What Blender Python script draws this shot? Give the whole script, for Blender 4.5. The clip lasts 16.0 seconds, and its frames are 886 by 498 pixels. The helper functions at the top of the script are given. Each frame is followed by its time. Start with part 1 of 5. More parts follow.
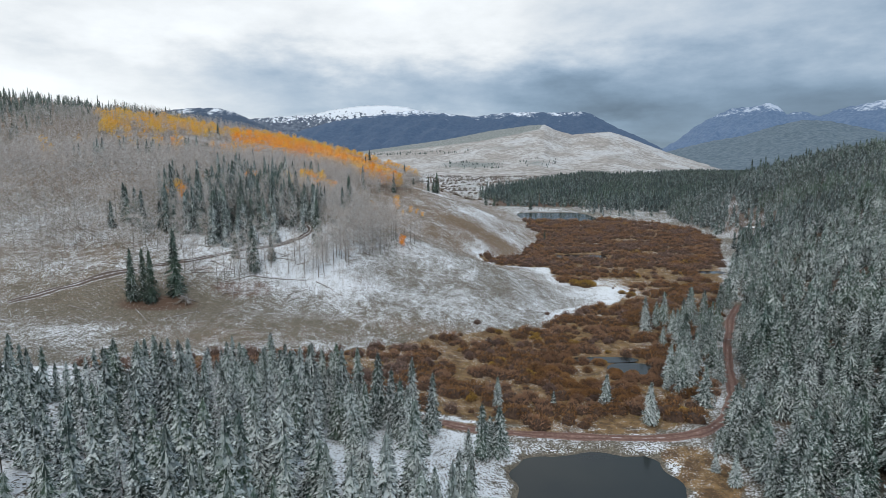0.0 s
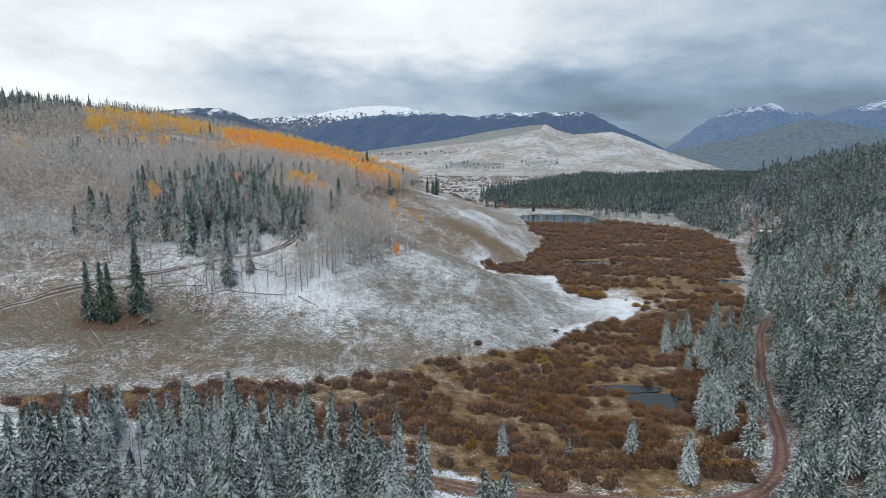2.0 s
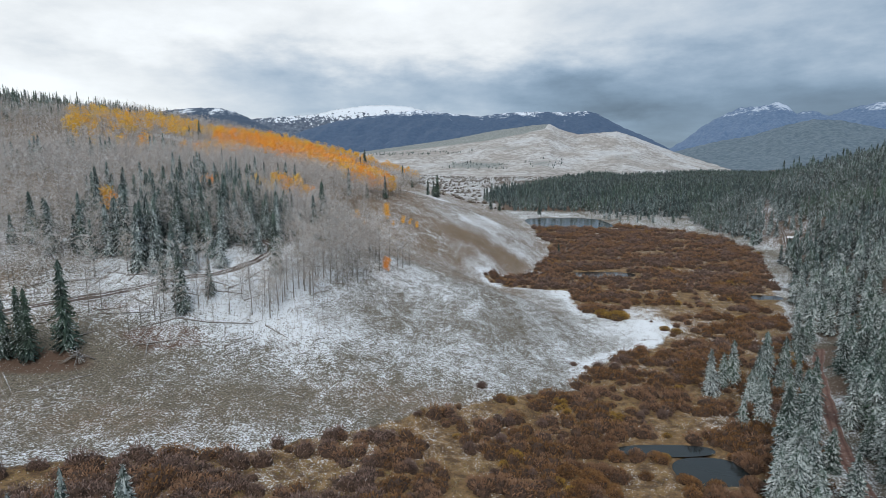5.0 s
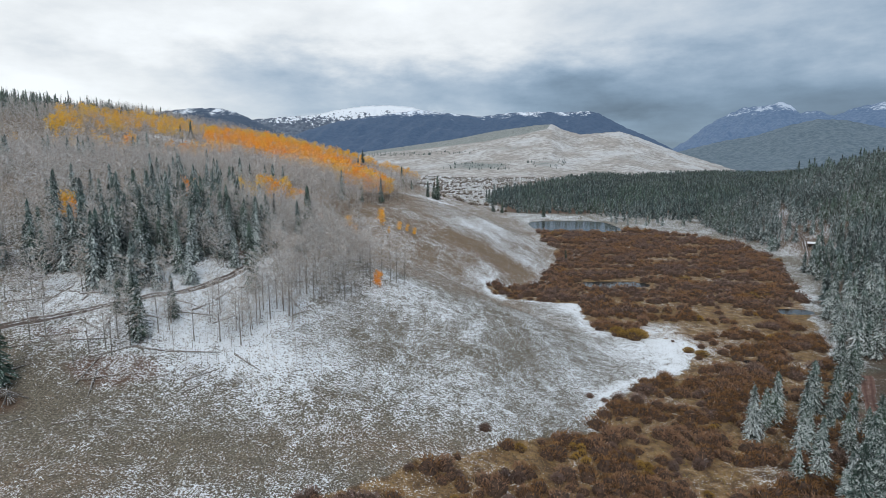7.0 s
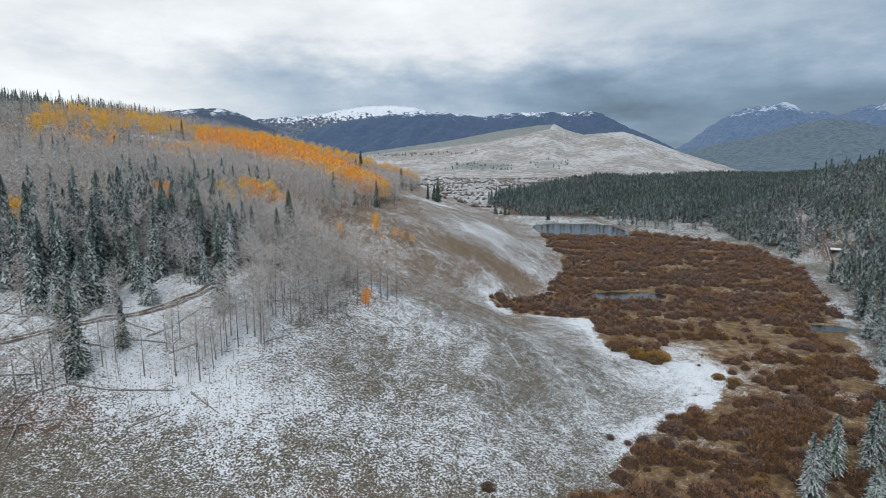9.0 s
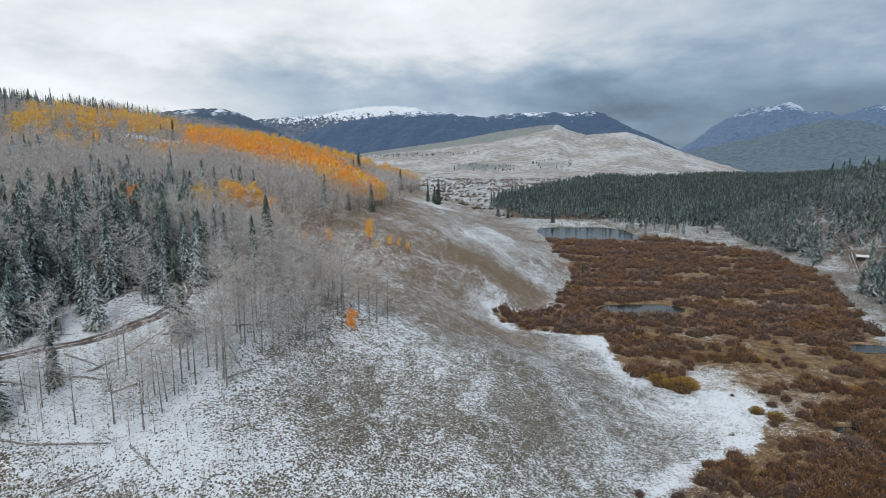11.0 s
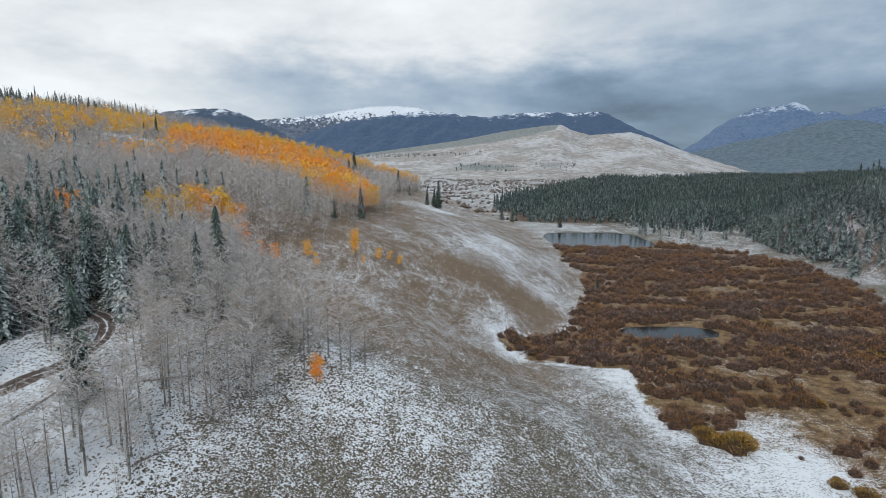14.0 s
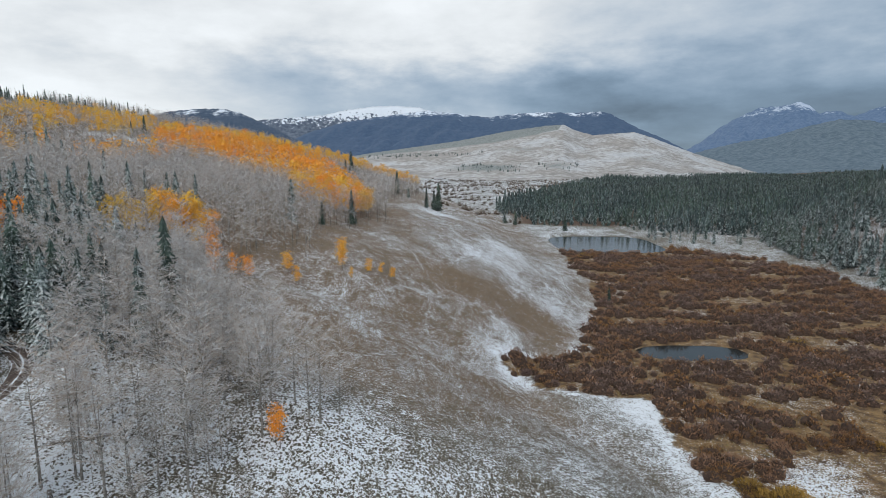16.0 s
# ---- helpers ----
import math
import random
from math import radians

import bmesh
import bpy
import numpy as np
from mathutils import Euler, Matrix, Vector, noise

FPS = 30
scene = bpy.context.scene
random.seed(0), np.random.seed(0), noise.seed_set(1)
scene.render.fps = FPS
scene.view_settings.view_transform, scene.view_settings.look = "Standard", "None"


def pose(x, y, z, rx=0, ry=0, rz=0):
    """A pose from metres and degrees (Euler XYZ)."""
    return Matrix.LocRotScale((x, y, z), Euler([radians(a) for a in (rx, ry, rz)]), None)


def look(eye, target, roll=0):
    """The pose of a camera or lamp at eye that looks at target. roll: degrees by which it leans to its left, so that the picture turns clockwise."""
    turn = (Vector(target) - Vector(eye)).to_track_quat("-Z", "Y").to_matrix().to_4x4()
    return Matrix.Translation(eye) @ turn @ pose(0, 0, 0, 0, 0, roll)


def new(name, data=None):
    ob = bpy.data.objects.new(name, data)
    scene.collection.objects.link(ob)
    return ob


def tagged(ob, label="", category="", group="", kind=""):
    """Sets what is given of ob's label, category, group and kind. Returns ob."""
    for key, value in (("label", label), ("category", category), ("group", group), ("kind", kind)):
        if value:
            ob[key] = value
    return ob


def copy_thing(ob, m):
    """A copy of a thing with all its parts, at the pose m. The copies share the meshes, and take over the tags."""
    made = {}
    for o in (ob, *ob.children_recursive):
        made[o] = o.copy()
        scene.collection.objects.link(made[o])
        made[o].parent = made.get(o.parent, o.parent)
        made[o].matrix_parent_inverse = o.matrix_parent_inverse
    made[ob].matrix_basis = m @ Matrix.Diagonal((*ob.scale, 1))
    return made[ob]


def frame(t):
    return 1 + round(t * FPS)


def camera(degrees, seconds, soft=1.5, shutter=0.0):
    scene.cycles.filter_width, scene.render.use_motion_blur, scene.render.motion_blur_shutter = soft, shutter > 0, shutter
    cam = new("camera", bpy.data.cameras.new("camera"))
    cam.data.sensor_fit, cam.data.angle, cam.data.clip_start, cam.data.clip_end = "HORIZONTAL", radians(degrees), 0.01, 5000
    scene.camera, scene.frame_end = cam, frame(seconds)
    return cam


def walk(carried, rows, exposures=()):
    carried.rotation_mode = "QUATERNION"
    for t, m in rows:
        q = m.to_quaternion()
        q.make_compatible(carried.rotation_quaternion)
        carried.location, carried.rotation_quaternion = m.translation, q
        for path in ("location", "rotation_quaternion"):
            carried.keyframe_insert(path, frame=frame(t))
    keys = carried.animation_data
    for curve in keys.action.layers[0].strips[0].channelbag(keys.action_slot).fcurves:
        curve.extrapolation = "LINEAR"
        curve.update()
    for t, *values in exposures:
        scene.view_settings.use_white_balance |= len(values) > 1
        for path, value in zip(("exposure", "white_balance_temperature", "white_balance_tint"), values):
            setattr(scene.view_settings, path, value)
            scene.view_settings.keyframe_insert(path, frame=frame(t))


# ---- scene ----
cam = camera(75.3, 16.0, soft=0.6)
METRES, EYE, TILT, LEAN, TURN = 150.0, 53.5, -9.1, 0.0, 0.0
ROWS = [
    (0.0, 0.0, 0.0, 0.0, 0.0, 0.0, 0.0),
    (0.5, 0.0023, 0.0316, 0.0054, 0.03, -0.01, -0.01),
    (1.0, 0.0044, 0.0633, 0.0107, 0.06, 0.0, -0.01),
    (1.5, 0.0063, 0.0946, 0.0158, 0.08, 0.0, -0.02),
    (2.0, 0.0079, 0.126, 0.0206, 0.1, 0.02, -0.01),
    (2.5, 0.0098, 0.1567, 0.0258, 0.15, 0.01, -0.01),
    (3.0, 0.0116, 0.1877, 0.031, 0.2, 0.0, -0.04),
    (3.5, 0.0133, 0.219, 0.0358, 0.23, 0.02, -0.02),
    (4.0, 0.0151, 0.2499, 0.0408, 0.3, 0.02, -0.02),
    (6.5, 0.0217, 0.4041, 0.0683, 0.51, 0.03, -0.04),
    (7.0, 0.0234, 0.4355, 0.074, 0.57, 0.05, -0.03),
    (7.5, 0.025, 0.4667, 0.0796, 0.62, 0.06, -0.02),
    (8.0, 0.0268, 0.4978, 0.0851, 0.68, 0.05, -0.02),
    (8.5, 0.0283, 0.5288, 0.0904, 0.72, 0.06, -0.04),
    (9.0, 0.03, 0.5597, 0.0956, 0.78, 0.08, -0.05),
    (9.5, 0.031, 0.5904, 0.1009, 0.83, 0.09, -0.06),
    (12.0, 0.0368, 0.7416, 0.1258, 1.04, 0.14, -0.11),
    (12.5, 0.038, 0.772, 0.1306, 1.08, 0.15, -0.11),
    (13.0, 0.0391, 0.8024, 0.1356, 1.12, 0.14, -0.13),
    (13.5, 0.0404, 0.8327, 0.1407, 1.17, 0.15, -0.14),
    (14.0, 0.0418, 0.8631, 0.1459, 1.2, 0.16, -0.16),
    (14.5, 0.0431, 0.8936, 0.1511, 1.26, 0.17, -0.18),
    (15.0, 0.0446, 0.924, 0.1562, 1.31, 0.18, -0.18),
    (15.5, 0.0463, 0.9541, 0.1618, 1.35, 0.18, -0.18),
    (16.0, 0.048, 0.9847, 0.1668, 1.4, 0.18, -0.18),
]
walk(cam, [(t, pose(0, 0, EYE, TILT, LEAN, TURN) @ pose(METRES * x, METRES * y, METRES * z, 90 + pitch, roll, yaw)) for t, x, y, z, yaw, pitch, roll in ROWS],
     exposures=[(0.0, 0.10), (4.0, 0.08), (8.0, 0.04), (12.0, -0.03), (16.0, -0.04)])

# ---- light: an overcast autumn sky with a weak, wide sun ----
SUN_AZ, SUN_EL = 176.0, 46.0     # degrees from the way ahead (to the right: plus), height
sun = new("sun", bpy.data.lights.new("sun", "SUN"))
sun.data.energy, sun.data.angle, sun.data.color = 1.15, radians(20), (1.0, 0.97, 0.93)
_a, _e = radians(SUN_AZ), radians(SUN_EL)
sun.matrix_world = look((math.sin(_a) * math.cos(_e) * 300, math.cos(_a) * math.cos(_e) * 300, math.sin(_e) * 300), (0, 0, 0))
tagged(sun, "weak veiled sun above the cloud cover", "sun", kind="structure")


class Nodes:
    """A short way to write node trees."""

    def __init__(self, tree):
        self.tree = tree
        tree.nodes.clear()

    def put(self, kind, ins=(), out=0, op="", clamp=False, ease_by="", data="", attribute=""):
        n = self.tree.nodes.new(kind)
        if op:
            n.operation = op
        if clamp:
            n.use_clamp = True
        if ease_by:
            n.interpolation_type = ease_by
        if data:
            n.data_type = data
        if attribute:
            n.attribute_name = attribute
        for k, v in dict(ins).items():
            sock = n.inputs[k]
            if isinstance(v, bpy.types.NodeSocket):
                self.tree.links.new(v, sock)
            else:
                sock.default_value = v
        return n.outputs[out] if n.outputs else None

    def m(self, op, a, b=0.0, c=0.0, clamp=False):
        return self.put("ShaderNodeMath", {0: a, 1: b, 2: c}, op=op, clamp=clamp)

    def ramp(self, v, lo, hi, a=0.0, b=1.0):
        """v from lo..hi smoothly to a..b."""
        return self.put("ShaderNodeMapRange", {"Value": v, "From Min": lo, "From Max": hi, "To Min": a, "To Max": b}, ease_by="SMOOTHSTEP")

    def mix(self, f, a, b):
        return self.put("ShaderNodeMix", {0: f, 6: rgb(a), 7: rgb(b)}, out=2, data="RGBA")

    def noise(self, vec, scale, detail=4.0, rough=0.55, out=0):
        return self.put("ShaderNodeTexNoise", {"Vector": vec, "Scale": scale, "Detail": detail, "Roughness": rough}, out=out)

    def xyz(self, v):
        n = self.tree.nodes.new("ShaderNodeSeparateXYZ")
        self.tree.links.new(v, n.inputs[0])
        return n.outputs

    def vec(self, x, y, z):
        return self.put("ShaderNodeCombineXYZ", {0: x, 1: y, 2: z})


def rgb(c):
    return (*c, 1.0) if isinstance(c, tuple) and len(c) == 3 else c


def sky():
    world = bpy.data.worlds.new("overcast_sky")
    scene.world = world
    world.use_nodes = True
    g = Nodes(world.node_tree)
    blue_sky = world.node_tree.nodes.new("ShaderNodeTexSky")
    blue_sky.sky_type, blue_sky.sun_disc, blue_sky.altitude = "NISHITA", False, 2600.0
    blue_sky.sun_elevation, blue_sky.sun_rotation = _e, _a
    clear = g.put("ShaderNodeVectorMath", {0: blue_sky.outputs[0], "Scale": 0.09}, op="SCALE")
    way = g.put("ShaderNodeTexCoord")
    x, y, z = g.xyz(way)
    el = g.m("MULTIPLY", g.m("ARCSINE", z), 57.3)
    az = g.m("MULTIPLY", g.m("ARCTAN2", x, y), 57.3)
    # cloud sheet seen in perspective, and flat layers near the horizon
    k = g.m("DIVIDE", 1.0, g.m("ADD", g.m("MAXIMUM", z, 0.0), 0.10))
    sheet = g.vec(g.m("MULTIPLY", x, k), g.m("MULTIPLY", y, k), 0.0)
    big = g.noise(sheet, 0.75, 5.0, 0.55)
    puff = g.noise(g.vec(x, y, g.m("MULTIPLY", z, 2.6)), 5.0, 8.0, 0.58)
    layer = g.noise(g.vec(g.m("MULTIPLY", az, 0.06), g.m("MULTIPLY", el, 0.16), 3.0), 1.0, 6.0, 0.6)
    bump = g.m("ADD", g.m("MULTIPLY", g.m("SUBTRACT", big, 0.5), 0.20), g.m("MULTIPLY", g.m("SUBTRACT", puff, 0.5), 0.55))
    # the dark rain cloud over the range, ahead and to the right
    e2 = g.m("ADD", el, g.m("ADD", g.m("MULTIPLY", g.m("SUBTRACT", layer, 0.5), 4.0), g.m("MULTIPLY", g.m("SUBTRACT", puff, 0.5), 6.0)))
    band = g.m("MULTIPLY", g.ramp(e2, 2.8, 4.6), g.ramp(e2, 11.5, 6.4))
    band = g.m("MULTIPLY", band, g.m("MULTIPLY", g.ramp(az, -34.0, -10.0, 0.36, 1.0), g.ramp(az, 26.0, 7.0, 0.25, 1.0)))
    low = g.m("MULTIPLY", g.ramp(el, 7.5, 1.5), g.ramp(az, 2.0, 18.0))
    value = g.m("ADD", 0.93, bump)
    value = g.m("SUBTRACT", value, g.m("MULTIPLY", band, 0.38))
    value = g.m("SUBTRACT", value, g.m("MULTIPLY", low, 0.33))
    value = g.m("SUBTRACT", value, g.m("MULTIPLY", g.ramp(az, -2.0, 26.0), 0.37))
    value = g.m("ADD", value, g.m("MULTIPLY", g.m("MULTIPLY", g.ramp(az, -12.0, -34.0), g.ramp(el, 9.0, 5.5)), 0.2))
    value = g.m("MINIMUM", g.m("MAXIMUM", value, 0.16), 1.0)
    blue = g.ramp(value, 0.9, 0.3)
    cloud = g.mix(blue, (0.955, 1.0, 1.03), (0.60, 0.85, 1.14))
    cloud = g.put("ShaderNodeVectorMath", {0: cloud, "Scale": value}, op="SCALE")
    cover = g.mix(0.94, clear, cloud)
    bg = g.put("ShaderNodeBackground", {"Color": cover, "Strength": 1.0})
    g.put("ShaderNodeOutputWorld", {"Surface": bg})


sky()


# ---- materials ----
def material(name, rough=0.85):
    mat = bpy.data.materials.new(name)
    mat.use_nodes = True
    g = Nodes(mat.node_tree)

    def close(colour, bump=None, strength=0.4, rough=rough, dist=0.1, **more):
        ins = {"Base Color": colour, "Roughness": rough}
        ins.update(more)
        if bump is not None:
            ins["Normal"] = g.put("ShaderNodeBump", {"Height": bump, "Strength": strength, "Distance": dist})
        g.put("ShaderNodeOutputMaterial", {"Surface": g.put("ShaderNodeBsdfPrincipled", ins)})
        return mat
    return g, close


SNOW = (0.775, 0.82, 0.87)


def ground_material():
    g, close = material("ground_cover")
    pos = g.put("ShaderNodeNewGeometry")
    cover = g.put("ShaderNodeAttribute", attribute="cover")
    more = g.put("ShaderNodeAttribute", out=3, attribute="cover")   # alpha: bare soil
    snow, wet, tan = g.xyz(cover)
    small = g.noise(pos, 3.3, 7.0, 0.74)
    tuft = g.noise(pos, 0.42, 5.0, 0.6)
    spots = g.put("ShaderNodeTexVoronoi", {"Vector": pos, "Scale": 2.2})
    who = g.xyz(g.put("ShaderNodeTexVoronoi", {"Vector": pos, "Scale": 2.2}, out=1))[0]
    tufts = g.m("MULTIPLY", g.ramp(g.m("ADD", spots, g.m("MULTIPLY", small, 0.5)), 0.72, 0.50), g.ramp(who, 0.30, 0.36))
    large = g.noise(pos, 0.045, 4.0, 0.55)
    mid = g.noise(g.put("ShaderNodeMapping", {"Vector": pos, "Scale": (1.0, 0.45, 1.0)}), 0.16, 5.0, 0.65)
    grass = g.mix(g.ramp(small, 0.35, 0.65), (0.055, 0.048, 0.035), (0.245, 0.215, 0.165))
    straw = g.mix(g.ramp(small, 0.3, 0.7), (0.085, 0.058, 0.038), (0.30, 0.215, 0.140))
    bog = g.mix(g.ramp(tuft, 0.36, 0.62), (0.070, 0.042, 0.021), (0.27, 0.172, 0.074))
    bog = g.mix(g.ramp(small, 0.4, 0.75), bog, (0.22, 0.12, 0.05))
    soil = g.mix(small, (0.065, 0.040, 0.028), (0.17, 0.105, 0.07))
    col = g.mix(g.ramp(g.m("ADD", tan, g.m("MULTIPLY", g.m("SUBTRACT", tuft, 0.5), 0.8)), 0.25, 0.75), grass, straw)
    col = g.mix(g.ramp(g.m("ADD", wet, g.m("MULTIPLY", g.m("SUBTRACT", tuft, 0.5), 0.5)), 0.3, 0.7), col, bog)
    col = g.mix(g.m("MULTIPLY", tufts, 0.65), col, (0.055, 0.045, 0.033))
    col = g.mix(g.ramp(more, 0.3, 0.7), col, soil)
    clod = g.noise(g.put("ShaderNodeMapping", {"Vector": pos, "Scale": (0.9, 1.1, 1.0)}), 1.7, 4.0, 0.66)
    s = g.m("ADD", snow, g.m("MULTIPLY", g.m("SUBTRACT", small, 0.5), 2.1))
    s = g.m("ADD", s, g.m("MULTIPLY", g.m("SUBTRACT", clod, 0.5), 0.8))
    s = g.m("ADD", s, g.m("MULTIPLY", g.m("SUBTRACT", tuft, 0.5), 0.6))
    s = g.m("ADD", s, g.m("MULTIPLY", g.m("SUBTRACT", large, 0.5), 0.55))
    s = g.m("ADD", s, g.m("MULTIPLY", g.m("SUBTRACT", mid, 0.5), 0.45))
    s = g.m("SUBTRACT", s, g.m("MULTIPLY", tufts, g.ramp(snow, 0.85, 0.5, 0.15, 0.42)))
    s = g.ramp(s, 0.38, 0.58)
    col = g.mix(s, col, SNOW)
    return close(col, g.m("ADD", g.m("MULTIPLY", small, 0.5), tuft), 0.7, 0.9, 0.35)


def needle_material(name, dark, light, frost, patch=0.08):
    """Conifer needles under a dusting of snow that lies on the upper side of the sprays."""
    g, close = material(name, 0.75)
    geo = g.tree.nodes.new("ShaderNodeNewGeometry")
    pos, normal, island = geo.outputs["Position"], geo.outputs["Normal"], geo.outputs["Random Per Island"]
    own = g.put("ShaderNodeObjectInfo", out=5)
    col = g.mix(island, dark, light)
    col = g.mix(g.m("MULTIPLY", g.ramp(g.noise(pos, patch, 3.0), 0.42, 0.68), 0.45), col, (0.060, 0.105, 0.055))
    tone = g.ramp(g.noise(pos, 0.21, 3.0, 0.6), 0.36, 0.64, 0.42, 1.32)
    col = g.put("ShaderNodeVectorMath", {0: col, "Scale": tone}, op="SCALE")
    up = g.ramp(g.xyz(normal)[2], -0.10, 0.62)
    n = g.noise(pos, 2.3, 5.0, 0.75)
    s = g.m("ADD", g.m("MULTIPLY", g.m("SUBTRACT", n, 0.5), 3.4), g.m("MULTIPLY", g.m("SUBTRACT", island, 0.5), 0.40))
    s = g.m("ADD", s, g.m("ADD", g.m("MULTIPLY", g.m("SUBTRACT", own, 0.5), 0.22), frost))
    s = g.m("ADD", s, g.m("MULTIPLY", g.m("SUBTRACT", g.noise(pos, 0.03, 2.0), 0.5), 0.55))
    s = g.m("MULTIPLY", g.ramp(s, 0.36, 0.84, 0.0, 0.95), up)
    return close(g.mix(s, col, (0.70, 0.77, 0.78)))


def twig_material(name, dark, light, frost=0.2, hue=None):
    """Bare wood and twigs, rimed here and there."""
    g, close = material(name, 0.9)
    geo = g.tree.nodes.new("ShaderNodeNewGeometry")
    pos, island = geo.outputs["Position"], geo.outputs["Random Per Island"]
    own = g.put("ShaderNodeObjectInfo", out=5)
    col = g.mix(g.m("MULTIPLY_ADD", own, 0.35, g.m("MULTIPLY", island, 0.65)), dark, light)
    if hue:
        col = g.mix(g.ramp(g.noise(pos, 0.05, 4.0, 0.6), 0.42, 0.62), col, hue)
    s = g.ramp(g.m("ADD", g.noise(pos, 0.9, 4.0, 0.6), g.m("MULTIPLY", island, 0.35)), 0.78 - frost, 1.02 - frost)
    return close(g.mix(g.m("MULTIPLY", s, 0.85), col, (0.66, 0.68, 0.71)))


def leaf_material(name, a, b, c):
    g, close = material(name, 0.7)
    geo = g.tree.nodes.new("ShaderNodeNewGeometry")
    pos, island = geo.outputs["Position"], geo.outputs["Random Per Island"]
    col = g.mix(island, a, b)
    col = g.mix(g.ramp(g.noise(pos, 0.03, 3.0), 0.4, 0.62), col, c)
    return close(col)


def road_material(name="red_dirt", dark=(0.13, 0.070, 0.055), light=(0.29, 0.18, 0.15), rut_colour=(0.10, 0.045, 0.033), drift=0.0):
    g, close = material(name)
    pos = g.put("ShaderNodeNewGeometry")
    side = g.put("ShaderNodeAttribute", out=2, attribute="across")
    n, w = g.noise(pos, 1.6, 6.0, 0.65), g.noise(pos, 0.25, 3.0)
    col = g.mix(g.ramp(n, 0.3, 0.7), dark, light)
    rut = g.ramp(g.m("ABSOLUTE", g.m("SUBTRACT", g.m("ABSOLUTE", side), 0.48)), 0.26, 0.10)
    col = g.mix(g.m("MULTIPLY", rut, 0.6), col, rut_colour)
    edge = g.m("ADD", drift, g.m("ADD", g.ramp(g.m("ABSOLUTE", side), 0.80, 1.15), g.ramp(g.m("ABSOLUTE", side), 0.16, 0.02, 0.0, 0.35)))
    s = g.ramp(g.m("ADD", edge, g.m("ADD", g.m("MULTIPLY", g.m("SUBTRACT", n, 0.5), 1.4), g.m("SUBTRACT", w, 0.5))), 0.45, 0.75)
    s = g.m("MULTIPLY", s, g.m("SUBTRACT", 1.0, g.m("MULTIPLY", rut, 0.85)))
    return close(g.mix(s, col, SNOW), n, 0.6, 0.9, 0.1)


def water_material():
    g, close = material("pond_water")
    pos = g.put("ShaderNodeNewGeometry")
    n = g.noise(g.put("ShaderNodeMapping", {"Vector": pos, "Scale": (0.6, 1.6, 1.0)}), 1.3, 3.0)
    col = g.mix(g.noise(pos, 0.08, 2.0), (0.012, 0.020, 0.026), (0.03, 0.036, 0.034))
    return close(col, n, 0.16, 0.13, 0.05, **{"IOR": 1.33})


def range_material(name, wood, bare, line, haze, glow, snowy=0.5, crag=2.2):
    """Far mountains: dark woods below, snow and rock above the tree line; the air's faint blue haze is put in as
    emission of the surface.
    """
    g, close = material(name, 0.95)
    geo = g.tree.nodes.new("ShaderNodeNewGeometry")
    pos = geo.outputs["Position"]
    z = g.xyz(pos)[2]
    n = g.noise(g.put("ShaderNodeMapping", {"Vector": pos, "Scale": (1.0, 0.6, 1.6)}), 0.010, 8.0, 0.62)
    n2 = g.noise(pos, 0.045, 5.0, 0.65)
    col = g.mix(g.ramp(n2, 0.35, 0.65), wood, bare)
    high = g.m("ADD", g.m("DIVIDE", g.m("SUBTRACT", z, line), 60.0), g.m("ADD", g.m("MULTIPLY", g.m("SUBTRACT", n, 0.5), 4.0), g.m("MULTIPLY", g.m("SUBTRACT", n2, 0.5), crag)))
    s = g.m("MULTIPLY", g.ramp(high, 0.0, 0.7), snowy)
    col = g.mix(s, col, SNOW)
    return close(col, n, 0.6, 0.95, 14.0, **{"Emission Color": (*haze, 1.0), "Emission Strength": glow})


def hill_material():
    g, close = material("bare_hill", 0.95)
    pos = g.put("ShaderNodeNewGeometry")
    wood = g.put("ShaderNodeAttribute", out=2, attribute="wood")
    n, n2, n3 = g.noise(pos, 0.006, 6.0, 0.6), g.noise(pos, 0.05, 6.0, 0.65), g.noise(pos, 0.22, 4.0, 0.65)
    col = g.mix(g.ramp(n2, 0.35, 0.66), (0.235, 0.215, 0.195), (0.36, 0.33, 0.30))
    col = g.mix(g.ramp(n, 0.56, 0.70), col, (0.24, 0.225, 0.21))
    s = g.ramp(g.m("ADD", g.m("MULTIPLY", n, 0.9), g.m("ADD", g.m("MULTIPLY", n2, 0.6), g.m("MULTIPLY", n3, 0.4))), 0.86, 1.14)
    col = g.mix(g.m("MULTIPLY", s, 0.42), col, SNOW)
    trees = g.mix(g.ramp(n3, 0.35, 0.65), (0.085, 0.10, 0.092), (0.29, 0.31, 0.295))
    w = g.ramp(g.m("ADD", wood, g.m("MULTIPLY", g.m("SUBTRACT", g.m("ADD", n2, n3), 1.0), 1.3)), 0.35, 0.65)
    # Distance haze put in as a faint blue emission of the hill.
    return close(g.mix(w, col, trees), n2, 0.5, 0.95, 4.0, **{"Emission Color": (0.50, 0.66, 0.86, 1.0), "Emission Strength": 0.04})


def plain_material(name, a, b, rough=0.85, scale=3.0, snow=0.0):
    g, close = material(name, rough)
    geo = g.tree.nodes.new("ShaderNodeNewGeometry")
    n = g.noise(geo.outputs["Position"], scale, 5.0, 0.6)
    col = g.mix(g.ramp(n, 0.3, 0.7), a, b)
    if snow:
        s = g.m("MULTIPLY", g.ramp(g.xyz(geo.outputs["Normal"])[2], 0.3, 0.7), g.ramp(n, 0.62 - snow, 0.75 - snow))
        col = g.mix(s, col, SNOW)
    return close(col, n, 0.4)


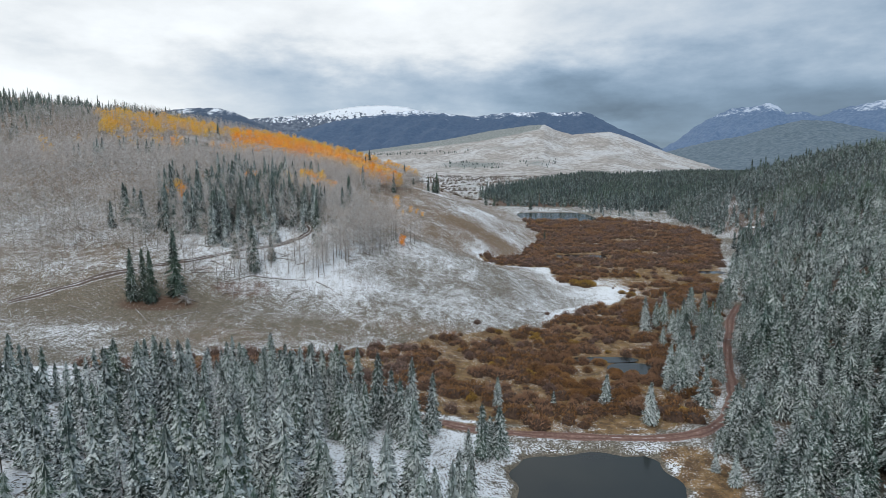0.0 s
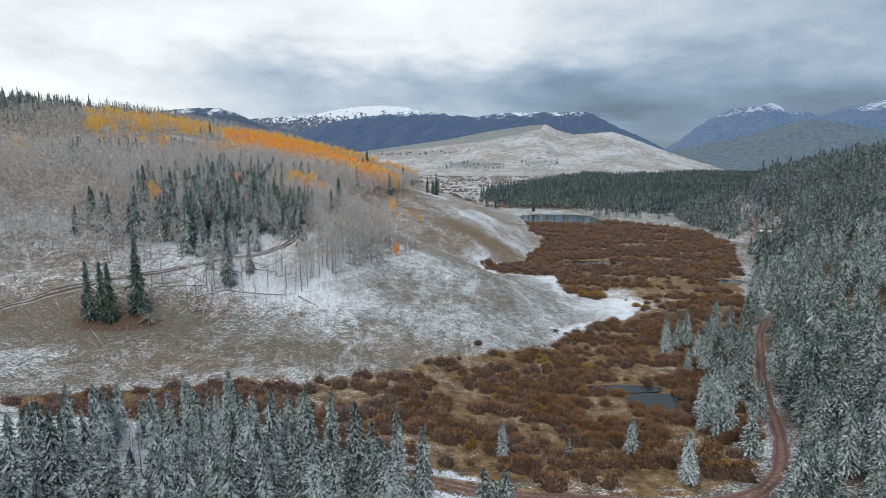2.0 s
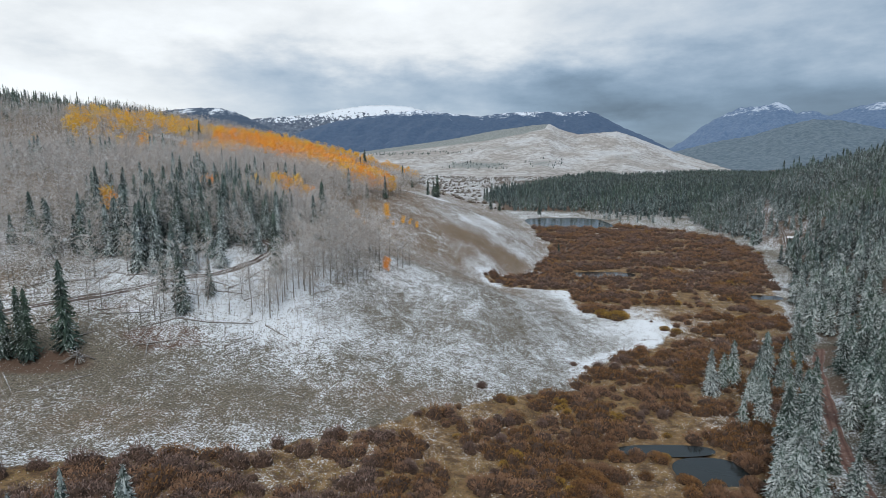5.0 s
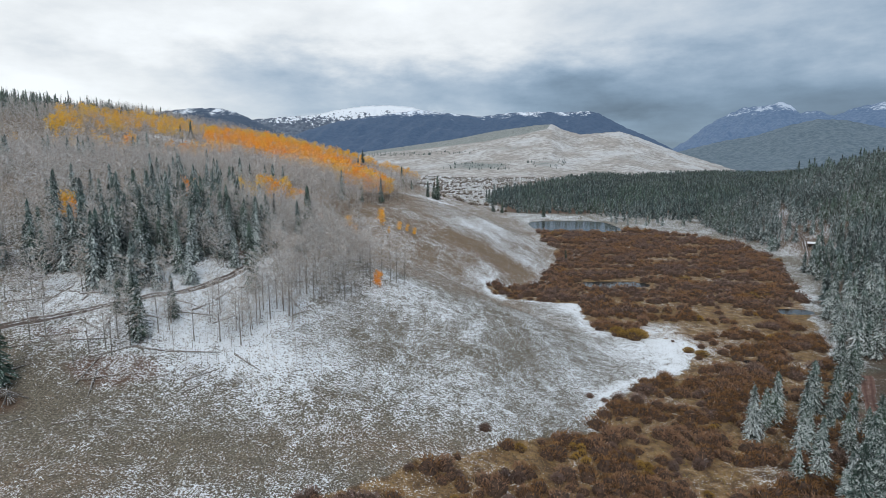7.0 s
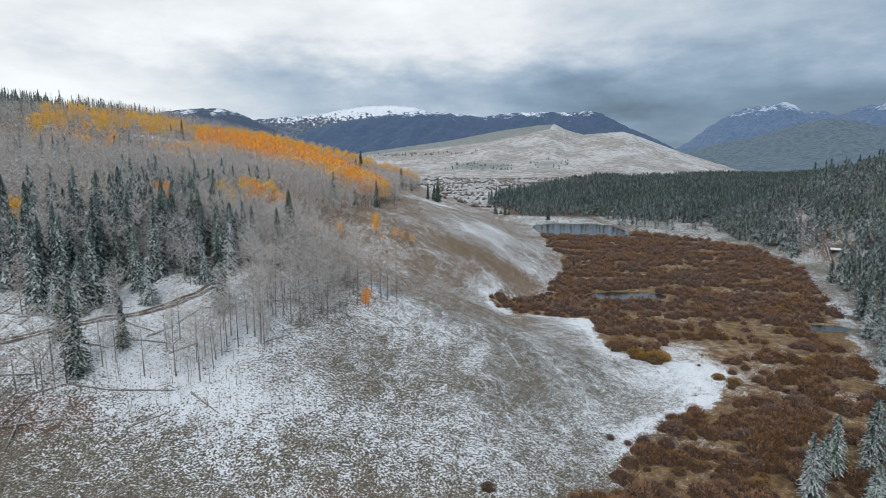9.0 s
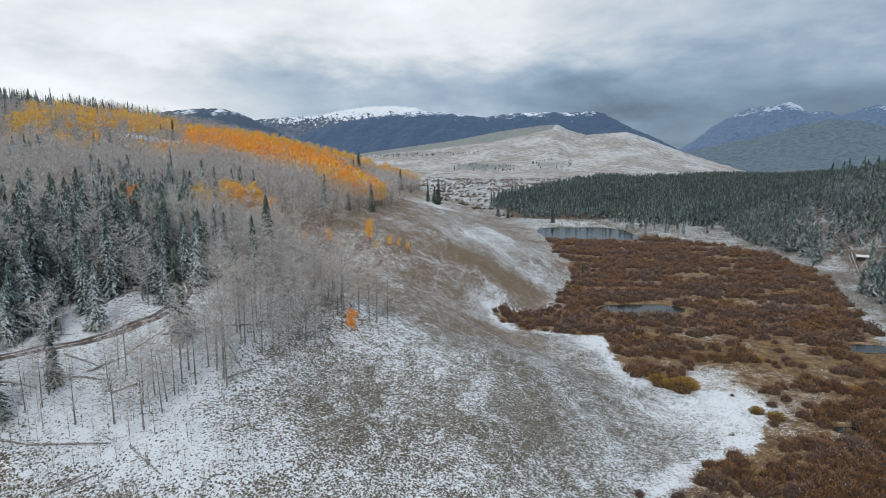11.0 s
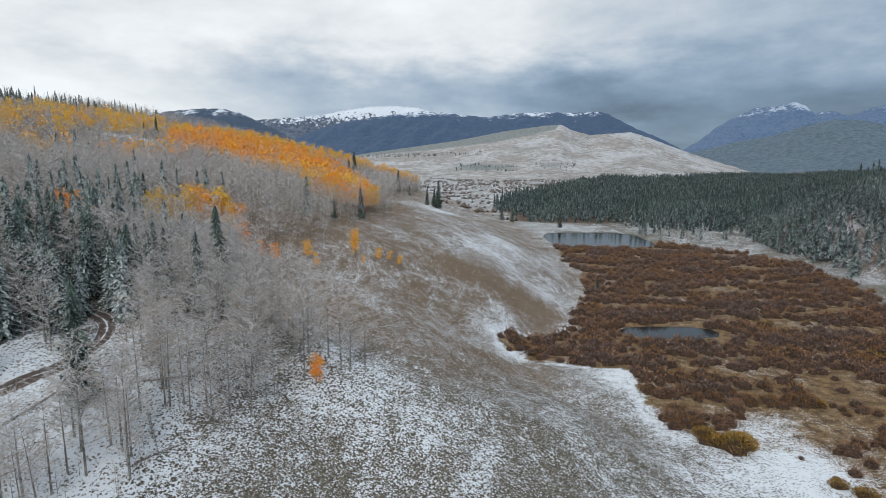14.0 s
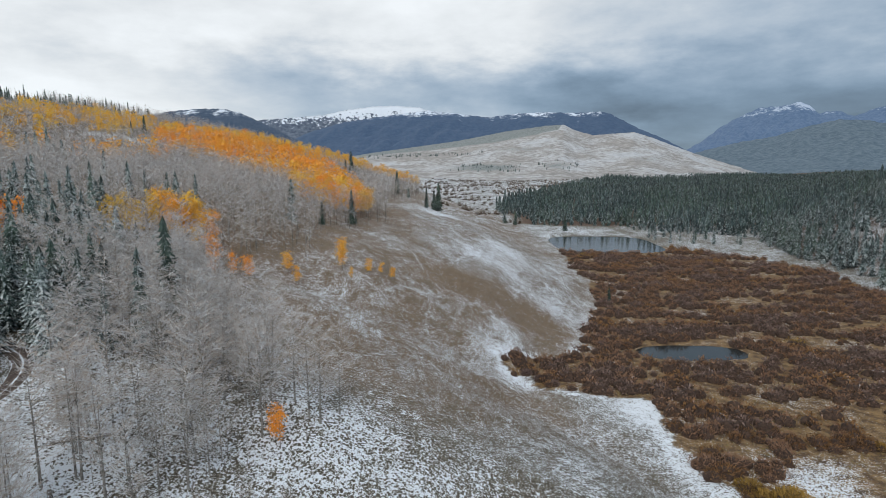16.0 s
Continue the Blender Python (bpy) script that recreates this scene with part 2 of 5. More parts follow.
M_GROUND = ground_material()
M_FIR = needle_material("frosted_needles", (0.012, 0.032, 0.027), (0.075, 0.135, 0.114), 0.56)
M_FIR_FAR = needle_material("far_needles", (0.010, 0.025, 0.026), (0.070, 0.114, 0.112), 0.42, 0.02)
M_FIR_WHITE = needle_material("snowy_needles", (0.011, 0.027, 0.023), (0.066, 0.108, 0.094), 0.62)
M_FIR_DARK = needle_material("dark_needles", (0.011, 0.028, 0.025), (0.080, 0.128, 0.118), 0.54)
M_FIR_DEEP = needle_material("deep_green_needles", (0.014, 0.032, 0.026), (0.070, 0.110, 0.088), 0.28)
# Inner stems of the bushes, coloured dark for the shade among them.
M_HEART = plain_material("shaded_inner_stems", (0.030, 0.018, 0.012), (0.105, 0.062, 0.042), 0.9, 2.0)
M_BARK = plain_material("spruce_bark", (0.030, 0.026, 0.023), (0.085, 0.075, 0.066), 0.9, 5.0)
M_RIME = twig_material("rimed_twigs", (0.09, 0.087, 0.10), (0.36, 0.36, 0.40), 0.34)
M_ASPEN = twig_material("aspen_twigs", (0.19, 0.165, 0.14), (0.68, 0.60, 0.52), 0.22, (0.48, 0.40, 0.33))
M_ASPEN_BARK = plain_material("aspen_bark", (0.10, 0.092, 0.082), (0.34, 0.32, 0.295), 0.85, 1.5)
M_GOLD = leaf_material("gold_leaves", (0.84, 0.37, 0.035), (0.95, 0.56, 0.065), (0.92, 0.35, 0.035))
M_YELLOW = leaf_material("yellow_leaves", (0.74, 0.46, 0.055), (0.90, 0.60, 0.085), (0.84, 0.45, 0.05))
M_WILLOW = twig_material("willow_twigs", (0.042, 0.022, 0.014), (0.39, 0.218, 0.122), -0.1, (0.275, 0.158, 0.096))
M_WILLOW_RUST = twig_material("rust_willow_twigs", (0.055, 0.027, 0.012), (0.42, 0.220, 0.086), -0.1)
M_WILLOW_GOLD = twig_material("gold_willow_twigs", (0.11, 0.062, 0.016), (0.56, 0.35, 0.075), -0.1)
M_WILLOW_GREY = twig_material("grey_willow_twigs", (0.038, 0.025, 0.021), (0.31, 0.210, 0.175), -0.08)
M_SAGE = twig_material("sage_twigs", (0.070, 0.060, 0.045), (0.32, 0.28, 0.215), 0.16, (0.22, 0.17, 0.120))
M_SEDGE = twig_material("sedge_blades", (0.16, 0.09, 0.03), (0.40, 0.26, 0.09), 0.04, (0.26, 0.20, 0.06))
M_ROAD = road_material()
M_TRACK = road_material("muddy_track", (0.075, 0.055, 0.045), (0.17, 0.13, 0.11), (0.075, 0.06, 0.052), 0.32)
M_WATER = water_material()
M_LOG = plain_material("weathered_log", (0.13, 0.11, 0.095), (0.30, 0.27, 0.24), 0.9, 4.0, 0.12)
M_BOARD = plain_material("grey_boards", (0.10, 0.08, 0.065), (0.22, 0.18, 0.15), 0.85, 4.0)
M_ROOF = plain_material("snowy_metal_roof", (0.70, 0.72, 0.75), (0.85, 0.86, 0.88), 0.5, 1.0)


# ---- mesh helpers ----
def tri_mesh(name, verts, tris, mats, index=None):
    """A mesh of triangles from arrays."""
    me = bpy.data.meshes.new(name)
    v, t = np.asarray(verts, np.float32), np.asarray(tris, np.int32)
    me.vertices.add(len(v))
    me.vertices.foreach_set("co", v.ravel())
    me.loops.add(t.size)
    me.loops.foreach_set("vertex_index", t.ravel())
    me.polygons.add(len(t))
    me.polygons.foreach_set("loop_start", np.arange(0, t.size, 3, dtype=np.int32))
    for mat in mats:
        me.materials.append(mat)
    if index is not None:
        me.polygons.foreach_set("material_index", np.asarray(index, np.int32))
    me.update(calc_edges=True)
    return me


def smooth(me):
    me.polygons.foreach_set("use_smooth", np.ones(len(me.polygons), bool))
    return me


def part(name, me, parent, label=""):
    ob = new(name, me)
    ob.parent = parent
    return tagged(ob, label)


def join(pieces):
    """Several (verts, tris) as one."""
    vs, ts, n = [], [], 0
    for v, t in pieces:
        vs.append(v), ts.append(t + n)
        n += len(v)
    return np.concatenate(vs), np.concatenate(ts)


def grid_tris(nu, nv):
    i = (np.arange(nu - 1)[:, None] * nv + np.arange(nv - 1)[None]).ravel()
    return np.concatenate([np.stack([i, i + nv, i + nv + 1], 1), np.stack([i, i + nv + 1, i + 1], 1)])


def stamp(templates, places, rng):
    """Copies of template (verts, tris) at rows of x, y, z, scale, which template."""
    vs, ts, n = [], [], 0
    for k, (v, t) in enumerate(templates):
        rows = places[places[:, 4].astype(int) == k]
        if not len(rows):
            continue
        a = rng.uniform(0, 2 * np.pi, len(rows))
        wide = rows[:, 3] * rng.uniform(0.85, 1.15, len(rows))
        c, s = np.cos(a) * wide, np.sin(a) * wide
        x = v[None, :, 0] * c[:, None] - v[None, :, 1] * s[:, None] + rows[:, 0:1]
        y = v[None, :, 0] * s[:, None] + v[None, :, 1] * c[:, None] + rows[:, 1:2]
        z = v[None, :, 2] * rows[:, 3:4] + rows[:, 2:3]
        vs.append(np.stack([x, y, z], 2).reshape(-1, 3))
        ts.append((t[None] + (np.arange(len(rows)) * len(v))[:, None, None]).reshape(-1, 3) + n)
        n += len(rows) * len(v)
    return np.concatenate(vs), np.concatenate(ts)


# ---- the lie of the land ----
def ease(t):
    t = np.clip(t, 0, 1)
    return t * t * (3 - 2 * t)


def along(y, pts):
    a = np.array(pts, float)
    return np.interp(y, a[:, 0], a[:, 1])


def lumps(x, y, size, seed=0):
    """Smooth random relief between -1 and 1 from crossed waves."""
    r = np.random.RandomState(seed)
    out = 0.0
    for i in range(7):
        a, k, p = r.uniform(0, 6.28), r.uniform(0.6, 1.6) * 6.28 / size, r.uniform(0, 6.28)
        out = out + np.sin((x * math.cos(a) + y * math.sin(a)) * k + p + 1.3 * np.sin((x * math.sin(a) - y * math.cos(a)) * k * 0.7 + p))
    return out / 4.0


# foot of the hill at the left and its steepness, foot of the slope at the right, by the distance ahead
FOOT = [(60, 5), (100, 10), (130, 20), (160, 33), (185, 38), (205, 44), (225, 50), (245, 42), (265, 28), (290, 24), (330, 50), (400, 66), (480, 62), (560, 56), (620, 54), (680, 46), (800, 25), (900, 0), (5000, -10)]
STEEP = [(90, 0.18), (130, 0.20), (150, 0.245), (160, 0.30), (176, 0.46), (200, 0.60), (230, 0.78), (275, 0.95), (295, 1.0), (5000, 1.0)]
FAR_FALL = [(300, 0.33), (577, 0.35), (660, 0.365), (740, 0.41), (860, 0.33), (1000, 0.18), (1300, 0.08), (1700, 0.05), (5000, 0.04)]
RISE = [(40, 62), (105, 64), (140, 75), (180, 91), (211, 111), (240, 123), (270, 137), (300, 156), (360, 192), (450, 198), (536, 210), (600, 252), (700, 335), (900, 600), (1500, 860), (1900, 1000), (5000, 2600)]
SLOPE = [(0, 74), (500, 74), (620, 56), (800, 34), (1200, 14), (5000, 10)]
# pools: x, y, half width, half length, water level
POOLS = [(23.5, 74.0, 13.6, 17.0, 3.9), (103, 524, 33, 36, -0.25), (75, 310, 15.5, 6.5, -0.3), (126, 266, 7.0, 4.0, -0.3), (48.5, 139, 6.5, 5.0, 0.15), (43, 146.5, 9.0, 2.2, 0.15),
         (86, 215, 3.0, 1.6, -0.3), (92, 340, 11, 1.6, -0.3), (61, 213, 0.6, 0.6, -0.3)]


def pool_dip(x, y):
    """How deep inside a pool a place lies (1 in the middle, 0 at the bank)."""
    out = np.full(np.shape(x), -1.0)
    for i, (px, py, a, b, _) in enumerate(POOLS):
        p = 4 if i < 2 else 2.4
        d = (np.abs((x - px) / a) ** p + np.abs((y - py) / b) ** p) ** (1 / p) + 0.06 * lumps(x, y, 9, 5 + i)
        out = np.maximum(out, np.clip(1.0 - d, -1, 1))
    return out


def land(x, y):
    x, y = np.asarray(x, float), np.asarray(y, float)
    z = 4.5 * ease((150 - y) / 55)
    left = np.maximum(0, along(y, FOOT) - x)
    left = np.sqrt(left ** 2 + 36) - 6
    knob = along(y, STEEP) * 52 * (1 - np.exp(-left / 80))
    mix = ease((y - 300) / 280)
    hill = knob * (1 - mix) + along(y, FAR_FALL) * 420 * (1 - np.exp(-left / 420)) * mix
    right = np.maximum(0, x - along(y, RISE))
    right = np.sqrt(right ** 2 + 64) - 8
    slope = along(y, SLOPE) * (1 - np.exp(-right / 115))
    s = np.maximum(0, -0.75 * (x - 12) - 0.66 * (y - 92))
    s = np.sqrt(s * s + 16) - 4
    knoll = 23.0 * (1 - np.exp(-s / 60)) * ease((122 - y) / 60) * ease((14 - x) / 16)
    z = z + hill + slope + knoll
    rough = np.clip((hill + slope + knoll) / 6.0, 0.12, 1.0)
    z = z + rough * (0.7 * lumps(x, y, 38, 1) + 0.25 * lumps(x, y, 11, 2)) + 0.06 * lumps(x, y, 3.7, 3)
    far = np.clip((np.hypot(x, y) - 800) / 900, 0, 1)
    z = z + far * 4 * lumps(x, y, 420, 4)
    dip = pool_dip(x, y)
    return z - np.clip(dip + 0.08, 0, 0.3) * 5.0


def at(x, y):
    return float(land(np.array([x]), np.array([y]))[0])


def near_line(x, y, pts):
    """Distance to a line through points."""
    best = np.full(np.shape(x), 1e9)
    for (ax, ay), (bx, by) in zip(pts, pts[1:]):
        dx, dy = bx - ax, by - ay
        t = np.clip(((x - ax) * dx + (y - ay) * dy) / (dx * dx + dy * dy), 0, 1)
        best = np.minimum(best, np.hypot(x - ax - t * dx, y - ay - t * dy))
    return best


# edges of the willow bog, by the distance ahead
BOG_LEFT = [(100, -6), (106, -40), (112, -72), (122, -78), (129, -56), (136, -30), (146, -14), (154, -4), (164, 14), (172, 31), (180, 35), (190, 41), (199, 49), (206, 62), (222, 74), (232, 72), (236, 55), (244, 52), (262, 51), (276, 53), (279, 38), (284, 27), (296, 21), (302, 26), (304, 43), (322, 48), (347, 55), (393, 66), (446, 68), (500, 70), (520, 72)]
BOG_RIGHT = [(100, 55), (130, 62), (160, 73), (180, 87), (200, 100), (211, 106), (225, 111), (270, 132), (320, 155), (370, 178), (430, 186), (460, 176), (490, 150), (520, 134)]
ROAD_NEAR = [(-22, 104), (-8, 101), (4, 98.2), (16, 96.2), (30, 94.8), (42, 94.6), (50, 98.5), (56, 105.5), (63, 118), (69, 131), (74, 143), (80.5, 156), (88, 170), (96, 186), (108, 204)]
ROAD_HILL = [(-123, 158), (-112, 166), (-100, 173), (-88, 182), (-77, 189), (-68, 194), (-60, 202), (-53, 211), (-50, 219), (-53, 226), (-60, 230), (-72, 232), (-90, 234)]
ROAD_FAR = [(206, 296), (194, 318), (186, 338), (190, 360), (202, 382), (212, 402), (219, 425), (226, 450), (240, 475)]


def in_bog(x, y):
    """1 inside the willow bog, falling to 0 over its margin."""
    wob = 2.5 * lumps(x, y, 14, 8)
    e = np.minimum(x - along(y, BOG_LEFT), along(y, BOG_RIGHT) - x) + wob
    e = np.where((y < 97) | (y > 512), -9, e)
    e = np.where(y < 125, np.minimum(e, (near_line(x, y, ROAD_NEAR) - 3.6) * np.where(x < -20, 1, np.sign(y - 97 - 0.08 * np.maximum(0, 40 - x))) + 0.2 * wob), e)
    return ease((e + 2) / 4)


def blob(x, y, cx, cy, a, b):
    return np.exp(-(((x - cx) / a) ** 2 + ((y - cy) / b) ** 2))


def covers(x, y):
    """Snow, wet sedge, straw and bare soil by place."""
    bog = in_bog(x, y)
    foot = along(y, FOOT)
    up = foot - x
    snow = np.full(x.shape, 0.475) - 0.21 * ease((-x - 28) / 40) * ease((182 - y) / 20)
    tan = np.full(x.shape, 0.25)
    soil = np.zeros(x.shape)
    # open hillside towards the far pond: straw with drifts
    hillside = ease((y - 215) / 60) * ease((up + 20) / 25) * ease((900 - y) / 200)
    tan = tan + 0.38 * hillside
    snow = snow - 0.11 * hillside
    snow = snow + 0.5 * blob(x, y, -222, 545, 24, 18) + 0.20 * blob(x, y, 26, 395, 24, 45) + 0.22 * blob(x, y, -15, 520, 18, 60) + 0.20 * blob(x, y, 40, 338, 13, 14)
    tan = tan + 0.35 * blob(x, y, 24, 325, 26, 9) + 0.3 * blob(x, y, -5, 255, 25, 30)
    snow = snow - 0.25 * blob(x, y, 24, 325, 26, 9) - 0.12 * blob(x, y, -2, 250, 26, 28) - 0.12 * blob(x, y, -22, 192, 12, 9)
    # drifts along the bog and under the bare aspens
    snow = snow + 0.20 * np.exp(-((along(y, BOG_LEFT) - x - 3.0) / 3.2) ** 2) * ease((y - 172) / 15) * ease((330 - y) / 20) + 0.24 * blob(x, y, 64, 221, 13, 14) + 0.20 * blob(x, y, 22, 292, 5, 18) + 0.18 * blob(x, y, 47, 272, 6, 8)
    snow = snow + 0.20 * blob(x, y, -42, 178, 20, 8) + 0.20 * blob(x, y, -50, 194, 22, 12) + 0.24 * blob(x, y, -66, 203, 34, 20) + 0.10 * blob(x, y, -15, 178, 16, 7) + 0.20 * blob(x, y, -95, 141, 22, 10) + 0.25 * blob(x, y, -62, 125, 18, 8)
    snow = snow - 0.22 * blob(x, y, -20, 152, 28, 9) - 0.3 * blob(x, y, -80, 160, 16, 5) - 0.05 * blob(x, y, 0, 168, 40, 22) - 0.06 * blob(x, y, 22, 200, 16, 30)
    tan = tan + 0.3 * blob(x, y, 0, 158, 30, 7)
    soil = soil + 1.1 * blob(x, y, -82, 160, 12, 4.5) + 0.8 * blob(x, y, -74, 181, 14, 3) + 0.75 * blob(x, y, -60, 170, 9, 5) + 0.7 * blob(x, y, -62, 172, 10, 2.5)
    bench = blob(x, y, -118, 188, 42, 26)
    snow = snow - 0.11 * bench - 0.05 * blob(x, y, -55, 142, 34, 8)
    tan = tan + 0.30 * bench + 0.25 * blob(x, y, -55, 142, 34, 10)
    leaf_litter = ease((up - 62) / 25) * ease((y - 214 - 0.10 * (x + 60)) / 22) * ease((900 - y) / 200)
    snow = snow - 0.12 * leaf_litter * (1 - np.clip(1.5 * blob(x, y, -222, 545, 24, 18), 0, 1))
    tan = tan + 0.15 * leaf_litter
    # wooded floor at the right, far plain, slope above the dam
    litter = ease((x - along(y, RISE) + 4 + 5 * lumps(x, y, 22, 19)) / 9) * ease((y - 20 + 20 * lumps(x, y, 40, 20)) / 40)
    snow = snow * (1 - litter) + 0.22 * litter
    soil = np.maximum(soil, 0.55 * litter)
    snow = np.where((x > 130) & (y > 300) & (y < 640), 0.36 + 0.10 * lumps(x, y, 30, 12), snow)
    plain = ease((y - 500) / 40) * ease((x - foot) / 30)
    wooded = ease((x - np.interp(y, [560, 610, 640, 760, 900, 1050, 1240, 1900], [210, 110, 52, 48, 75, 130, 205, 500])) / 20) * ease((y - 600) / 40)
    snow = snow - 0.02 * plain - 0.35 * wooded
    soil = np.maximum(soil, 0.75 * wooded)
    snow = np.maximum(snow, 0.39 * ((y > 480) & (y < 640) & (x > 120)) * ease((x - 120) / 30))
    shade = ease((116 + 5 * lumps(x, y, 18, 14) - y) / 10) * ease((15 + 3 * lumps(x, y, 15, 15) - x) / 6) * ease((x + 150 + 20 * lumps(x, y, 40, 16)) / 40)
    snow = snow + (0.64 + 0.06 * lumps(x, y, 25, 17) - snow) * shade
    bank = np.clip(near_line(x, y, ROAD_NEAR) / 3.0, 0, 9)
    snow = np.where((bank < 1.6) & (y < 110) & (x > 8), 0.36, snow)
    bog = np.maximum(bog, 0.85 * ease((5.5 + 1.5 * lumps(x, y, 9, 18) - np.abs(x - 41)) / 2.5) * ease((93 - y) / 2) * ease((y - 52) / 12))
    # snow lies between the willows in places
    snow = np.where(bog > 0.5, 0.22 + 0.10 * lumps(x, y, 22, 9) + 0.55 * blob(x, y, 70, 226, 12, 12) + 0.3 * blob(x, y, 66, 245, 12, 5), snow)
    snow = snow * (1 - ease((pool_dip(x, y) + 0.02) / 0.05))
    return np.stack([np.clip(snow, 0, 0.72), bog, np.clip(tan, 0, 1), np.clip(soil, 0, 1)], -1)


def axis(lo, hi, step, end_lo, end_hi, grow):
    core = list(np.arange(lo, hi + 0.01, step))
    d = step
    while core[-1] < end_hi:
        d *= grow
        core.append(core[-1] + d)
    d = step
    while core[0] > end_lo:
        d *= grow
        core.insert(0, core[0] - d)
    return np.array(core)


def build_ground():
    xs = axis(-105, 125, 1.3, -4700, 4700, 1.045)
    ys = axis(75, 320, 1.3, -900, 4700, 1.04)
    gx, gy = np.meshgrid(xs, ys, indexing="ij")
    gz = land(gx, gy)
    v = np.stack([gx, gy, gz], -1).reshape(-1, 3)
    me = smooth(tri_mesh("ground", v, grid_tris(len(xs), len(ys)), [M_GROUND]))
    cov = covers(gx, gy).reshape(-1, 4).astype(np.float32)
    me.attributes.new("cover", "FLOAT_COLOR", "POINT").data.foreach_set("color", cov.ravel())
    tagged(new("ground", me), "snow-dusted grassy valley floor and hillsides", "ground", kind="structure")


build_ground()


def build_range(name, label, radius, depth, skyline, mat, gully, nu=300, nv=26, back=180, seed=0, base=-20):
    """A mountain front: foot at radius - depth, crest along the skyline (bearing, height)."""
    a = np.array(skyline, float)
    az = np.linspace(a[0, 0], a[-1, 0], nu)
    rng = np.random.RandomState(seed)
    crest = np.interp(az, a[:, 0], a[:, 1])
    fine = sum(np.sin(az * f * 2.1 + rng.uniform(0, 6.28)) / f for f in (3.1, 5.3, 9.7, 17.0, 29.0))
    crest = crest + gully * 0.16 * fine
    t = np.concatenate([np.linspace(0, 1, nv) ** 0.9, [1.02, 1.25, 1.8]])
    up = np.concatenate([np.linspace(0, 1, nv) ** 1.25, [0.985, 0.8, 0.3]])
    A, T = np.meshgrid(np.radians(az), t, indexing="ij")
    U = np.broadcast_to(up[None], A.shape)
    r = radius - depth + depth * np.minimum(T, 1) + back * np.maximum(T - 1, 0)
    x, y = 4 + r * np.sin(A), 76 + r * np.cos(A)
    z = base + (crest[:, None] - base) * U
    carve = np.clip(4 * U * (1 - U), 0, 1)
    warp = 120 * lumps(x, y, 900, seed)
    ribs = 1.3 * np.abs(lumps(x + warp, y * 0.55, 620, seed + 1)) + 0.7 * np.abs(lumps(x, y * 0.6 + warp, 260, seed + 2)) + 0.3 * lumps(x, y, 90, seed + 3)
    z = z + gully * carve * (ribs - 0.8)
    v = np.stack([x, y, z], -1).reshape(-1, 3)
    tagged(new(name, smooth(tri_mesh(name, v, grid_tris(nu, len(t)), [mat]))), label, "mountain", kind="structure")
    return v, np.degrees(A).ravel()


# Distance haze: emitted by the mountains, whose base colours lean blue as well.
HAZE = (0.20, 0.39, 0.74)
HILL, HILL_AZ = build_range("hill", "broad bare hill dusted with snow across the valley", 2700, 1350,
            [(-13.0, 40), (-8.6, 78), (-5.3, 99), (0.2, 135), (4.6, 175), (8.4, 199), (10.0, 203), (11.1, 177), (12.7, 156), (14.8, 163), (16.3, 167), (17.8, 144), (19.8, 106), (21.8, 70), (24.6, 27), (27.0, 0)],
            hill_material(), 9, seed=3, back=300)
# a grey wood covers the hill's shoulder, dark scrub lies on its foot
_rise = np.degrees(np.arctan2(HILL[:, 2] - 54, np.hypot(HILL[:, 0], HILL[:, 1] - 76)))
_low = np.interp(HILL_AZ, [-13, -9, -2, 4, 9.5, 10.5], [0.1, 0.25, 0.9, 1.6, 2.7, 4.0])
_wood = ease((_rise - _low) / 0.25 + 0.5) + 0.95 * blob(HILL_AZ, _rise, 2.8, -0.8, 3.4, 0.34) + 0.5 * blob(HILL_AZ, _rise, 6.0, 0.9, 3.5, 0.25) + 0.6 * blob(HILL_AZ, _rise, 9.5, -0.6, 1.6, 0.4) + 0.45 * blob(HILL_AZ, _rise, 17.5, 0.0, 2.0, 0.35)
bpy.data.objects["hill"].data.attributes.new("wood", "FLOAT", "POINT").data.foreach_set("value", _wood.astype(np.float32))


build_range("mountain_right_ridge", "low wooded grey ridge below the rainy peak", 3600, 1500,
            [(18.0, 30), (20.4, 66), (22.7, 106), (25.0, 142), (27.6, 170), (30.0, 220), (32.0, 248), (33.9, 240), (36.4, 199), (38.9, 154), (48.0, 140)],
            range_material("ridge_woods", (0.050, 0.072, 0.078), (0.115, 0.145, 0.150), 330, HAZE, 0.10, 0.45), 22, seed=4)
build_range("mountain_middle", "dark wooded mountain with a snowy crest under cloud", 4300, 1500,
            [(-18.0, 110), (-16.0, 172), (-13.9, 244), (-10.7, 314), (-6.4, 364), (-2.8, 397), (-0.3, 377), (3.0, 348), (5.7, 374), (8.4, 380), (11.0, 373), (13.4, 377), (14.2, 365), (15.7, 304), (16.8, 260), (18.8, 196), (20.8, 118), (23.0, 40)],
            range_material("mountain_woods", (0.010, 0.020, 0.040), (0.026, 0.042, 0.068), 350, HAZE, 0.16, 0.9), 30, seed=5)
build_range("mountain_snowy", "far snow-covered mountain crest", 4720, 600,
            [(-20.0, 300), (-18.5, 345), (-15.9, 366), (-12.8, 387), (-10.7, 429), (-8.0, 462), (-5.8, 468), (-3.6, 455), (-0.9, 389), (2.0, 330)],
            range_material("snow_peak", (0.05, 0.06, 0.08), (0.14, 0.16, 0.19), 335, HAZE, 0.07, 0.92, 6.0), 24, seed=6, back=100)
